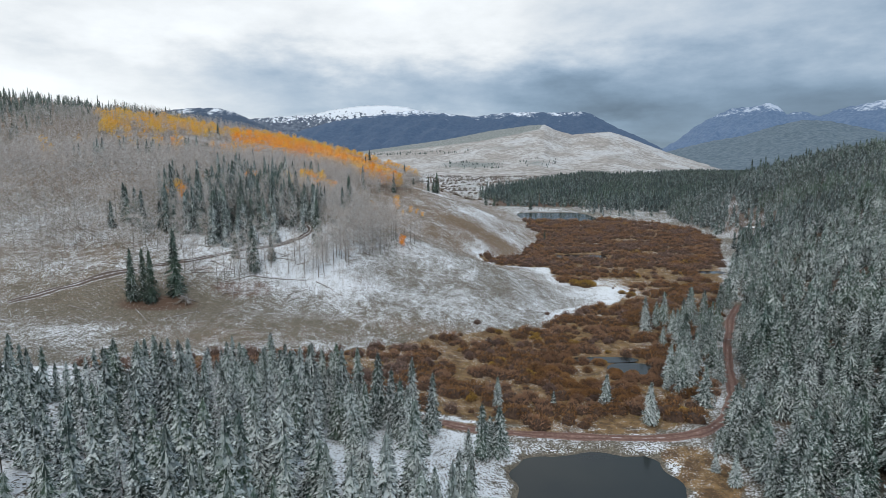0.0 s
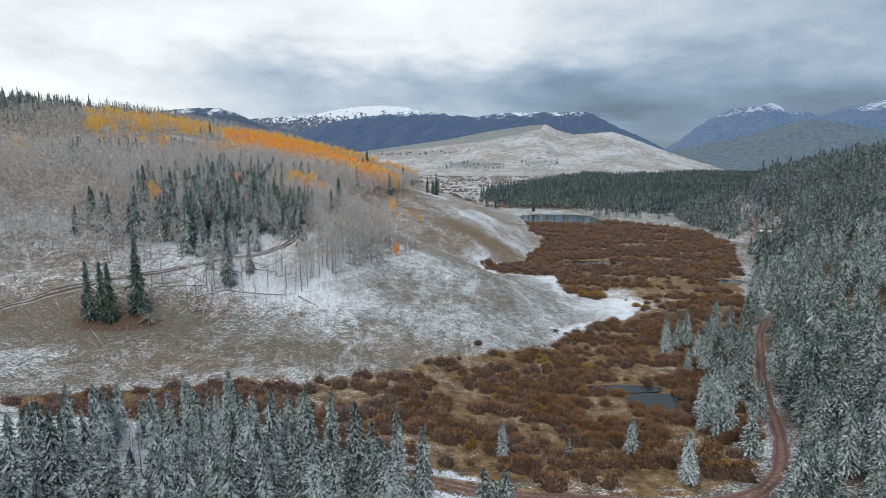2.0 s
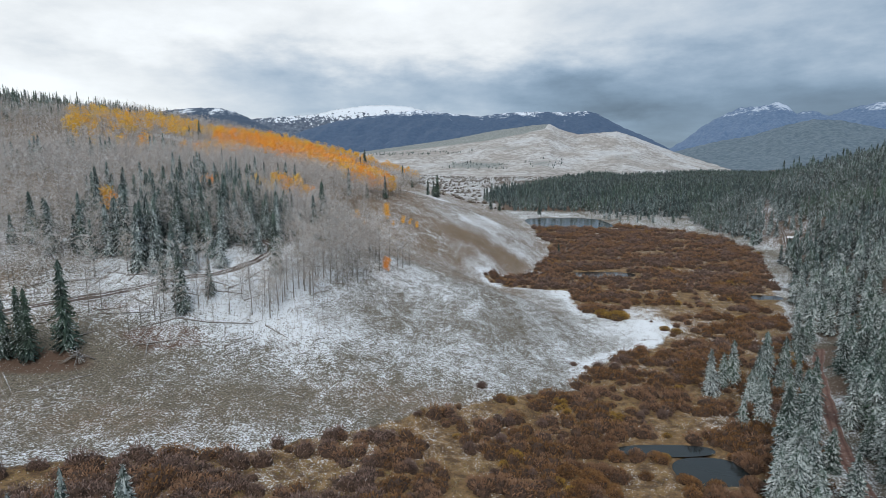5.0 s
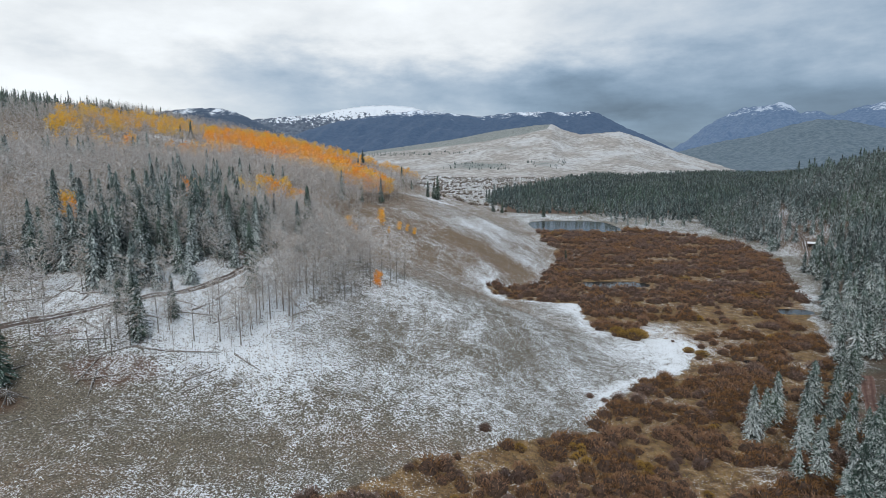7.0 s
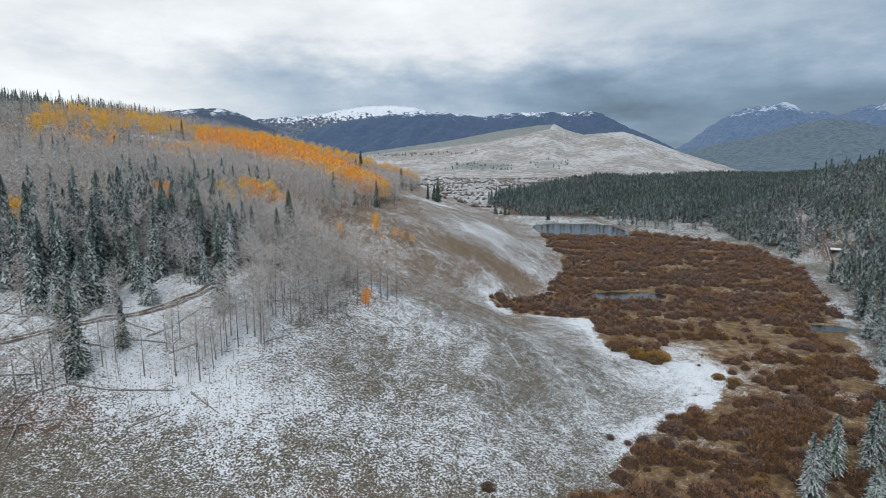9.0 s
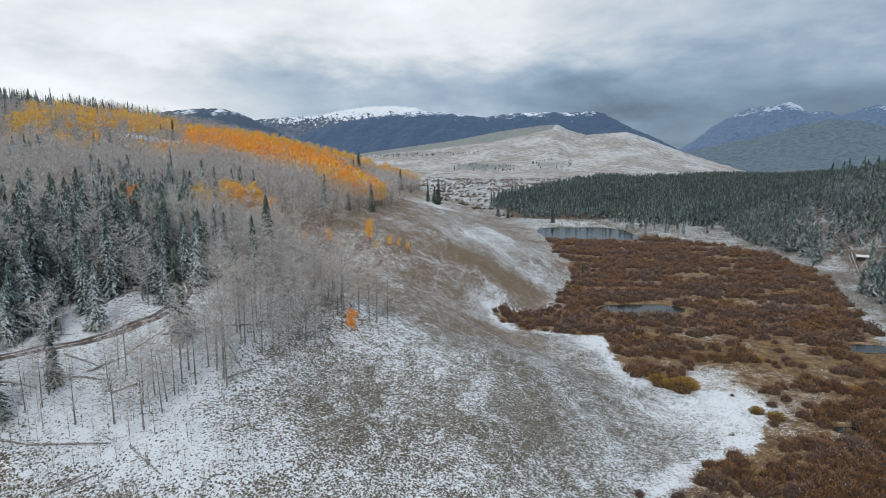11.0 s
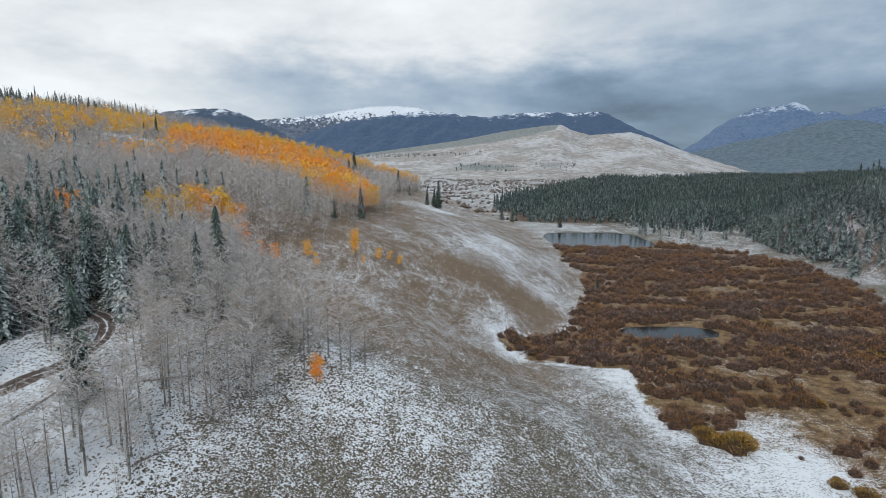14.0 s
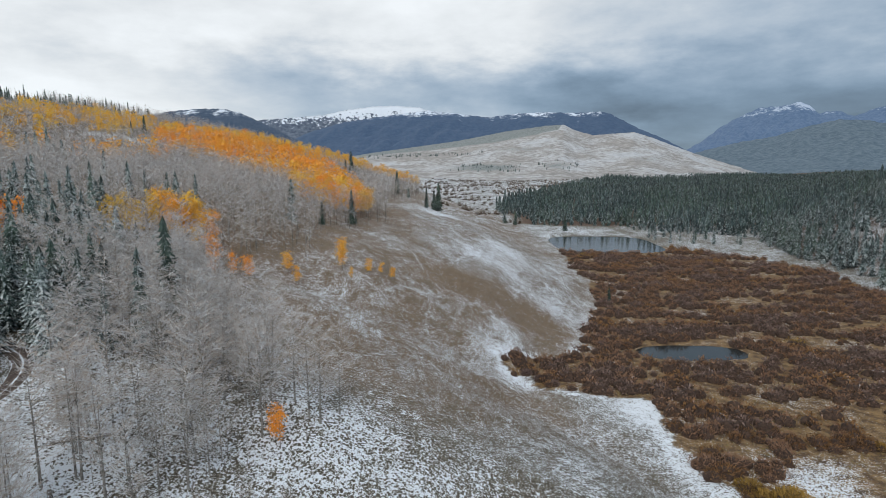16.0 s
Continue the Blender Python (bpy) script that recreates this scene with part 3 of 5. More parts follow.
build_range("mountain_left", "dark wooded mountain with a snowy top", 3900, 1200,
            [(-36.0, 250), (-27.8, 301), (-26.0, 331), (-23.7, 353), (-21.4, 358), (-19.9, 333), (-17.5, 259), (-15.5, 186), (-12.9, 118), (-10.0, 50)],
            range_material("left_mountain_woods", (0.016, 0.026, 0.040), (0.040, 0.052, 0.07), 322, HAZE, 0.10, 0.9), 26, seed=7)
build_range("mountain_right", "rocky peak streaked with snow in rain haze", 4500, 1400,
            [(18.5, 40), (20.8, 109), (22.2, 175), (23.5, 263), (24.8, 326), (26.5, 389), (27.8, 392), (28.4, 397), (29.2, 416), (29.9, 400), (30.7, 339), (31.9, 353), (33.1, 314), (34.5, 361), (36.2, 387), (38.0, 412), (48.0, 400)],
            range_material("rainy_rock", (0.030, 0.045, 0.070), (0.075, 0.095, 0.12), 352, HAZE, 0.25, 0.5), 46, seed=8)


def build_water():
    for i, (px, py, a, b, level) in enumerate(POOLS[:8]):
        n = 48
        ang = np.linspace(0, 2 * np.pi, n, endpoint=False)
        c, s = np.cos(ang), np.sin(ang)
        p = 4 if i < 2 else 2.4
        k = (np.abs(c) ** p + np.abs(s) ** p) ** (-1 / p) * 1.02
        v = np.concatenate([[[px, py, level]], np.stack([px + a * c * k, py + b * s * k, np.full(n, level)], 1)])
        j = np.arange(n)
        t = np.stack([np.zeros(n, int), 1 + j, 1 + (j + 1) % n], 1)
        tagged(new("water_%d" % (i + 1), tri_mesh("water", v, t, [M_WATER])), "still dark pond water reflecting the clouds", "water", kind="structure")


build_water()


def build_road(name, pts, half, label, mat=M_ROAD):
    """A strip laid on the ground along a line."""
    p = np.array(pts, float)
    d = np.concatenate([[0], np.cumsum(np.hypot(*np.diff(p, axis=0).T))])
    s = np.arange(0, d[-1], 1.2)
    cx, cy = np.interp(s, d, p[:, 0]), np.interp(s, d, p[:, 1])
    k = np.ones(9) / 9
    pad = lambda q: np.convolve(np.pad(q, 4, mode="reflect", reflect_type="odd"), k, mode="valid")
    cx, cy = pad(cx), pad(cy)
    tx, ty = np.gradient(cx), np.gradient(cy)
    ln = np.hypot(tx, ty)
    nx, ny = -ty / ln, tx / ln
    across = np.linspace(-1, 1, 9)
    w = half * (1 + 0.12 * np.sin(s * 0.31) + 0.08 * np.sin(s * 0.83))
    gx = cx[:, None] + nx[:, None] * across[None] * w[:, None]
    gy = cy[:, None] + ny[:, None] * across[None] * w[:, None]
    gz = land(gx, gy) + 0.13 - 0.07 * np.exp(-((np.abs(across) - 0.48) / 0.16) ** 2)[None] - 0.10 * (np.abs(across) > 0.95)[None]
    me = smooth(tri_mesh(name, np.stack([gx, gy, gz], -1).reshape(-1, 3), grid_tris(len(s), 9), [mat]))
    me.attributes.new("across", "FLOAT", "POINT").data.foreach_set("value", np.tile(across, len(s)).astype(np.float32))
    tagged(new(name, me), label, "road", kind="structure")


build_road("road", ROAD_NEAR, 1.3, "rutted red dirt road over the pond dam")
build_road("road_hill", ROAD_HILL, 1.35, "muddy two-track lane among bare aspens", M_TRACK)
build_road("road_far", ROAD_FAR, 1.2, "pale snowy dirt lane to a small shed", M_TRACK)


# ---- plants: shapes ----
def sliver(p, q, w, rng):
    """One thin triangle from p to q."""
    d = q - p
    side = np.cross(d, rng.normal(size=3))
    side = side / (np.linalg.norm(side) + 1e-9) * w
    return np.array([p - side, p + side, q])


def soup(tris):
    """Loose triangles as verts, tris and material slots."""
    v = np.concatenate(tris)
    return v, np.arange(len(v)).reshape(-1, 3), np.zeros(len(tris), int)


def tube(points, radii, sides=5):
    v = []
    for (x, y, z), r in zip(points, radii):
        for i in range(sides):
            a = 6.2832 * i / sides
            v.append((x + r * math.cos(a), y + r * math.sin(a), z))
    t = []
    for k in range(len(points) - 1):
        for i in range(sides):
            a, b = k * sides + i, k * sides + (i + 1) % sides
            t += [(a, b, b + sides), (a, b + sides, a + sides)]
    return np.array(v), np.array(t)


def fir_crown(h, tiers, points, boughs, tufts, rng, spread=0.22, size=0.4, droop=0.30, taper=0.78, blade=0.5):
    """Whorls of drooping boughs, one above the other as ragged stars, with loose sprays and tufts of needles on them."""
    def reach(f):
        return h * spread * (1 - f) ** taper * min(1.0, 0.62 + f * 4.0) + 0.05
    out = []
    for i in range(tiers):
        f = 0.03 + 0.90 * (i + rng.uniform(-0.2, 0.2)) / tiers
        f = max(0.02, f)
        turn, r = rng.uniform(0, 6.283), reach(f)
        apex = np.array([rng.normal(0, 0.03) * r, rng.normal(0, 0.03) * r, h * min(0.99, f + 1.1 / tiers + 0.015)])
        star = []
        for j in range(2 * points):
            a = turn + 3.1416 * (j + rng.uniform(-0.3, 0.3)) / points
            q, z = (r * rng.uniform(0.78, 1.14), h * f - droop * r * rng.uniform(0.4, 1.0)) if j % 2 else (r * rng.uniform(0.34, 0.55), h * f + 0.06 * r)
            star.append(np.array([math.cos(a) * q, math.sin(a) * q, z]))
        for j in range(2 * points):
            out.append(np.array([star[j], star[(j + 1) % (2 * points)], apex]))
    for i in range(boughs):
        f = 1.0 - rng.uniform(0.0, 0.96) ** 0.7
        a, r = rng.uniform(0, 6.283), reach(f) * rng.uniform(0.80, 1.15)
        c, s = math.cos(a), math.sin(a)
        ahead, side, up = np.array([c, s, 0.0]), np.array([-s, c, 0.0]), np.array([0.0, 0.0, 1.0])
        base = ahead * r * 0.35 + up * (h * f + 0.25 * r)
        tip = ahead * r + up * (h * f + (0.05 - droop + 0.8 * f) * r)
        w = ((0.13 + 0.10 * rng.rand()) * r + 0.09) * blade
        mid = base + (tip - base) * 0.62 + up * 0.10 * r
        fold = up * rng.uniform(0.1, 0.5) * w
        out.append(np.array([base, mid - side * w - fold, tip]))
        out.append(np.array([base, tip, mid + side * w - fold]))
        for k in range(tufts):
            root = base + (tip - base) * rng.uniform(0.3, 1.0) + side * rng.uniform(-1, 1) * (w * 0.8 + 0.10 * r)
            ln = size * rng.uniform(0.6, 1.4) * (0.35 + 0.65 * min(1.0, r / 1.6))
            d = (ahead * rng.uniform(0.2, 1.0) + side * rng.normal(0, 0.6) + up * rng.normal(0.15, 0.3)) * ln
            q = np.cross(d, rng.normal(size=3))
            q = q / (np.linalg.norm(q) + 1e-9) * ln * 0.30
            out.append(np.array([root - q, root + q, root + d]))
    return soup(out)


def fir_low(h, rng, tiers=4, sides=5, spread=0.17):
    """A far conifer: ragged skirts one above the other."""
    out = []
    for i in range(tiers):
        f = i / tiers
        r = h * spread * (1 - f) ** 0.9
        top = np.array([rng.normal(0, 0.05), rng.normal(0, 0.05), h * min(1.0, f + 1.55 / tiers)])
        for j in range(sides):
            a = 6.283 * (j + rng.uniform(-0.3, 0.3)) / sides
            w = 6.283 / sides * 0.62
            r1, r2 = r * rng.uniform(0.75, 1.25), r * rng.uniform(0.75, 1.25)
            z = h * (f + 0.05 + rng.uniform(-0.03, 0.03))
            out.append(np.array([top, [math.cos(a - w) * r1, math.sin(a - w) * r1, z], [math.cos(a + w) * r2, math.sin(a + w) * r2, z - 0.02 * h]]))
    return soup(out)


def bare_crown(h, limbs, twigs, rng, w=0.03, start=0.35, spread=0.17):
    """Steep limbs that fork into fine twigs."""
    out = []
    for i in range(limbs):
        f = start + (0.97 - start) * (i + rng.rand()) / limbs
        a, ln = rng.uniform(0, 6.283), h * spread * rng.uniform(0.6, 1.25) * (1.15 - 0.75 * f)
        p = np.array([0, 0, h * f])
        q = p + ln * np.array([math.cos(a), math.sin(a), rng.uniform(0.25, 0.95)])
        out.append(sliver(p, q, w, rng))
        for k in range(twigs):
            g = rng.uniform(0.3, 1.0)
            b = p + (q - p) * g
            e = b + ln * rng.uniform(0.25, 0.6) * (np.array([math.cos(a), math.sin(a), 0.5]) + rng.normal(0, 0.6, 3))
            out.append(sliver(b, e, w * 0.62, rng))
    return soup(out)


def rime_crown(h, limbs, twigs, rng, w=0.035):
    """Level, slightly drooping branches of a leafless conifer."""
    out = []
    for i in range(limbs):
        f = 0.12 + 0.85 * (i + rng.rand()) / limbs
        a, ln = rng.uniform(0, 6.283), h * 0.17 * rng.uniform(0.5, 1.2) * (1.08 - f * 0.85)
        p = np.array([0, 0, h * f])
        q = p + ln * np.array([math.cos(a), math.sin(a), rng.uniform(-0.35, 0.15)])
        out.append(sliver(p, q, w, rng))
        for k in range(twigs):
            b = p + (q - p) * rng.uniform(0.25, 1.0)
            e = b + ln * rng.uniform(0.2, 0.45) * (np.array([math.cos(a), math.sin(a), -0.1]) + rng.normal(0, 0.55, 3))
            out.append(sliver(b, e, w * 0.7, rng))
    return soup(out)


def leaf_crown(h, n, rng, size=0.22, spread=0.15, low=0.35):
    """Small leaf clumps round the upper stem, in uneven lobes."""
    out = []
    lobes = [(rng.uniform(low, 0.92) * h, rng.uniform(0, 6.283), h * spread * rng.uniform(0.3, 0.9)) for _ in range(9)]
    for i in range(n):
        z, a, r = lobes[rng.randint(9)]
        c = np.array([math.cos(a) * r, math.sin(a) * r, z]) + rng.normal(0, 1, 3) * np.array([0.07, 0.07, 0.06]) * h
        d, e = rng.normal(0, size, 3), rng.normal(0, size, 3)
        out.append(np.array([c, c + d, c + e]))
    return soup(out)


def shrub(h, r, stems, rng, w=0.035, size=0.42, solid=True):
    """A dome of short twigs that point up and outward; if solid, over a dark body for their shaded inside."""
    out = []
    for i in range(stems):
        a, q = rng.uniform(0, 6.283), rng.rand() ** 0.6
        c = np.array([math.cos(a) * r * q, math.sin(a) * r * q, h * (math.sqrt(max(0.0, 1 - 0.9 * q * q))) * rng.uniform(0.55, 1.0)])
        d = np.array([math.cos(a) * q * 0.9, math.sin(a) * q * 0.9, 0.9]) + rng.normal(0, 0.38, 3)
        d = d / np.linalg.norm(d) * h * size * rng.uniform(0.6, 1.3)
        side = np.cross(d, rng.normal(size=3))
        side = side / np.linalg.norm(side) * w * rng.uniform(0.7, 1.4)
        out.append(np.array([c - d * 0.6, c + d * 0.4 + side, c + d * 0.4 - side]))
    v, t, k = soup(out)
    if not solid:
        return v, t, k
    # The dark body, slot 2: shade within the bush put in as colour.
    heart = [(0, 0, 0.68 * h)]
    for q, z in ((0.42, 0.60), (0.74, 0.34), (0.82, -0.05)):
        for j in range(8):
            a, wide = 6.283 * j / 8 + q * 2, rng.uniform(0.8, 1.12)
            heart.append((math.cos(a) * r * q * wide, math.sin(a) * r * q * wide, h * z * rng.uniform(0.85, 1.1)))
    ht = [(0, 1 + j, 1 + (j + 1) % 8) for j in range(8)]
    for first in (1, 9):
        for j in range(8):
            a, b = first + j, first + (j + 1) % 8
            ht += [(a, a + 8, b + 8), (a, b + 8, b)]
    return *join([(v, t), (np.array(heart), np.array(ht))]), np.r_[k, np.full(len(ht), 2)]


R = np.random.RandomState(11)
FIR_HI = [fir_crown(h, 20, 12, 110, 6, R, sp, 0.36) for h, sp in ((9.5, 0.235), (11, 0.215), (8, 0.255), (12.5, 0.195))]
FIR_FINE = [fir_crown(h, 22, 10, 130, 7, R, sp, 0.31, blade=0.4) for h, sp in ((9.5, 0.185), (11, 0.165), (8, 0.20), (12.5, 0.15))]
FIR_SLIM = [fir_crown(h, 19, 7, 110, 4, R, sp, 0.36, 0.42) for h, sp in ((9.5, 0.165), (11, 0.15), (8, 0.175), (12.5, 0.14))]
FIR_MID = [fir_crown(h, 14, 7, 45, 2, R, sp, 0.5) for h, sp in ((10, 0.225), (11.5, 0.20), (8.5, 0.245))]
FINE_MID = [fir_crown(h, 15, 6, 70, 4, R, sp, 0.38, blade=0.4) for h, sp in ((9.5, 0.185), (11, 0.165), (8, 0.20), (12.5, 0.15))]
SLIM_MID = [fir_crown(h, 14, 5, 40, 2, R, sp, 0.5, 0.42) for h, sp in ((10, 0.165), (11.5, 0.15), (8.5, 0.175))]
FIR_LOW = [fir_crown(h, 10, 4, 20, 0, R, sp, 0.9) for h, sp in ((10.5, 0.21), (12, 0.185), (9, 0.23))]
FIR_WOOD = [fir_crown(h, 7, 3, 8, 0, R, sp, 1.0) for h, sp in ((10.5, 0.19), (13, 0.155), (8, 0.22), (11.5, 0.175))]
FIR_FAR = [fir_low(h, R, 3, 4, sp) for h, sp in ((11, 0.21), (12.5, 0.2))]
RIME_HI = [rime_crown(h, 95, 11, R, 0.026) for h in (9.5, 11.5)]
BARE_HI = [bare_crown(h, 52, 13, R, 0.026, 0.22, 0.22) for h in (9.5, 11, 8)]
BARE_MID = [bare_crown(h, 22, 4, R, 0.055, 0.22, 0.24) for h in (9.5, 11)]
BARE_FAR = [bare_crown(h, 12, 1, R, 0.15, 0.25, 0.25) for h in (9.5, 11)]
LEAF_HI = [leaf_crown(h, 620, R, 0.24) for h in (8.5, 10)]
LEAF_FAR = [leaf_crown(h, 110, R, 0.42, 0.17, 0.48) for h in (9, 11)]


def trunk_shape(h, r, rng, sides=6):
    bend = rng.normal(0, 0.012, 2) * h
    zs = np.array([-0.4, 0.02, 0.25, 0.5, 0.75, 0.985]) * h
    zs[0] = -0.5
    rad = r * np.array([1.35, 1.12, 0.84, 0.46, 0.14, 0.02])
    pts = [(bend[0] * (z / h) ** 2, bend[1] * (z / h) ** 2, z) for z in zs]
    return tube(pts, rad, sides)


def with_trunk(crown, h, r, rng):
    """Crown and a plain stem in one, for far trees; material 1 is the stem."""
    a, b = crown, tube([(0, 0, -0.4), (0, 0, h * 0.45), (0, 0, h * 0.9)], [r * 1.1, r * 0.6, r * 0.05], 3)
    v, t = join([a[:2], b])
    return v, t, np.r_[a[2], np.ones(len(b[1]), int)]


# ---- plants: where they stand ----
def scatter(x0, x1, y0, y1, step, rng, keep):
    """Jittered rows of places kept with the chance keep(x, y)."""
    gx, gy = np.meshgrid(np.arange(x0, x1, step), np.arange(y0, y1, step), indexing="ij")
    x, y = gx.ravel() + rng.uniform(-0.5, 0.5, gx.size) * step, gy.ravel() + rng.uniform(-0.5, 0.5, gx.size) * step
    ok = rng.rand(len(x)) < keep(x, y)
    return np.stack([x[ok], y[ok]], 1)


def clear(x, y):
    """1 away from roads and water."""
    d = np.minimum(near_line(x, y, ROAD_NEAR), np.minimum(near_line(x, y, ROAD_HILL) + 0.8, near_line(x, y, ROAD_FAR)))
    return ((d > 2.5) & (pool_dip(x, y) < -0.12)).astype(float)


def rows_for(pts, rng, lo, hi, kinds):
    return np.column_stack([pts, land(pts[:, 0], pts[:, 1]) - 0.1, rng.uniform(lo, hi, len(pts)), rng.randint(0, kinds, len(pts))])


def make_tree(name, label, category, group, crown, h, r, mat, bark, rng, crown_name="crown"):
    tree = new(name)
    tree.empty_display_size = 0.5
    part("trunk", smooth(tri_mesh("trunk", *trunk_shape(h, r, rng), [bark])), tree)
    part(crown_name, tri_mesh(crown_name, *crown[:2], [mat]), tree)
    tagged(tree, label, category, group)
    return tree


def plant(protos, rows, rng):
    """Copies of ready trees at rows x, y, z, scale, which; the first of each kind takes the first place."""
    used = [False] * len(protos)
    for x, y, z, k, i in rows:
        i = int(i)
        m = pose(x, y, z, rng.normal(0, 1.2), rng.normal(0, 1.2), rng.uniform(0, 360)) @ Matrix.Diagonal((k * rng.uniform(0.88, 1.12), k, k, 1))
        if used[i]:
            copy_thing(protos[i], m)
        else:
            protos[i].matrix_basis = m
            used[i] = True
    for p, u in zip(protos, used):
        if not u:
            for o in (*p.children_recursive, p):
                bpy.data.objects.remove(o)


def stuff(name, templates, rows, mats, label, category, rng, stems=None, heart=None):
    """Many plants as one object; stems: height and radius of the stem of each template."""
    if not len(rows):
        return
    full = [with_trunk(t, h, r, rng) for t, (h, r) in zip(templates, stems)] if stems else templates
    order = rows[np.argsort(rows[:, 4], kind="stable")]
    v, t = stamp([f[:2] for f in full], order, rng)
    idx = np.concatenate([np.tile(f[2], int((order[:, 4].astype(int) == k).sum())) for k, f in enumerate(full)])
    me = tri_mesh(name, v, t, [mats[0], mats[-1], heart or mats[0]], idx)
    tagged(new(name, me), label, category, kind="stuff")


def ring(pts, cx, cy):
    return np.argsort(np.hypot(pts[:, 0] - cx, pts[:, 1] - cy))


# conifers: the band on the knoll in front, the bog edge, the slope at the right, groves among the aspens, far woods
def knoll_wood(x, y):
    edge = 103 + 4 * np.sin(x * 0.12) - 2.2 * np.maximum(0, -44 - x)
    wood = ((y < edge) & (x < 3 - 0.14 * (y - 60))) * clear(x, y)
    gap = blob(x, y, -9, 70, 10, 11) + blob(x, y, 3, 78, 7, 14) + 1.0 * blob(x, y, -57, 95, 7, 20)
    return wood * np.clip(1.0 - 1.6 * gap, 0, 1)


def right_wood(x, y):
    edge = along(y, RISE) - 2 + 4 * lumps(x, y, 30, 21)
    edge = np.where(y < 96, 48, edge)
    # the road lies open to the south-west
    sight = near_line(x, y, [(px - 3.2, py - 4.5) for px, py in ROAD_NEAR[6:]]) < 4.2
    near = (x > edge) & (y < 640) & (x < 0.82 * y + 30) & (x - edge < np.interp(y, [150, 350], [130, 200]))
    open_side = blob(x, y, 150, 322, 20, 30) + blob(x, y, 203, 388, 11, 22) + 0.5 * blob(x, y, 190, 420, 12, 30) + blob(x, y, 124, 262, 8, 12)
    return near * ~sight * clear(x, y) * np.clip(0.95 - 1.2 * open_side, 0, 1)


def bog_edge_wood(x, y):
    d = along(y, BOG_RIGHT) - x
    strip = ((d < np.where(y > 146, 19, 10)) & (d > -25) & (y > 104) & (y < 184)) * 1.0
    strip = strip * ((x > 58) | (y < 130))
    strip2 = ((d < 3) & (y > 190) & (y < 262) & (x < along(y, RISE) + 5)) * 0.5
    return np.clip(strip * 0.85 * (x > 50) + strip2, 0, 1) * clear(x, y)


def hill_grove(x, y):
    g = 1.2 * blob(x, y, -76, 207, 20, 14) + 0.5 * blob(x, y, -112, 206, 14, 10) + 1.1 * blob(x, y, -62, 232, 18, 14) + 1.0 * blob(x, y, -92, 240, 26, 22) + 0.9 * blob(x, y, -75, 268, 20, 20) + 0.55 * blob(x, y, -100, 290, 16, 26)
    g = g + 0.8 * blob(x, y, -178, 348, 18, 12) + 0.8 * blob(x, y, -160, 392, 20, 9) + 0.6 * blob(x, y, -185, 300, 14, 14) + 0.55 * blob(x, y, -72, 310, 14, 10) + 0.45 * blob(x, y, -46, 330, 10, 9)
    g = g + 0.35 * blob(x, y, -110, 345, 30, 16)
    return np.clip(g - 0.25, 0, 0.85) * clear(x, y)


def top_wood(x, y):
    up = along(y, FOOT) - x
    return ((up > np.interp(y, [560, 690], [375, 322])) & (y > 400) & (y < 1100)) * np.clip((up - np.interp(y, [560, 690], [372, 315])) / 70, 0.06, 1) * np.clip(0.75 + 0.7 * lumps(x, y, 60, 31), 0, 1)


def far_wood(x, y):
    left = np.maximum(along(y, FOOT) + 18 + 14 * lumps(x, y, 60, 33), np.interp(y, [560, 610, 640, 760, 900, 1050, 1240, 1900], [210, 110, 52, 48, 75, 130, 205, 500]))
    start = 540 + 82 * ease((190 - x) / 60) + 14 * lumps(x, y, 50, 34)
    glade = blob(x, y, 230, 960, 50, 25)
    return ((x > left) & (y > start) & (x < 0.82 * y + 60)) * np.clip(0.93 - glade, 0, 1)


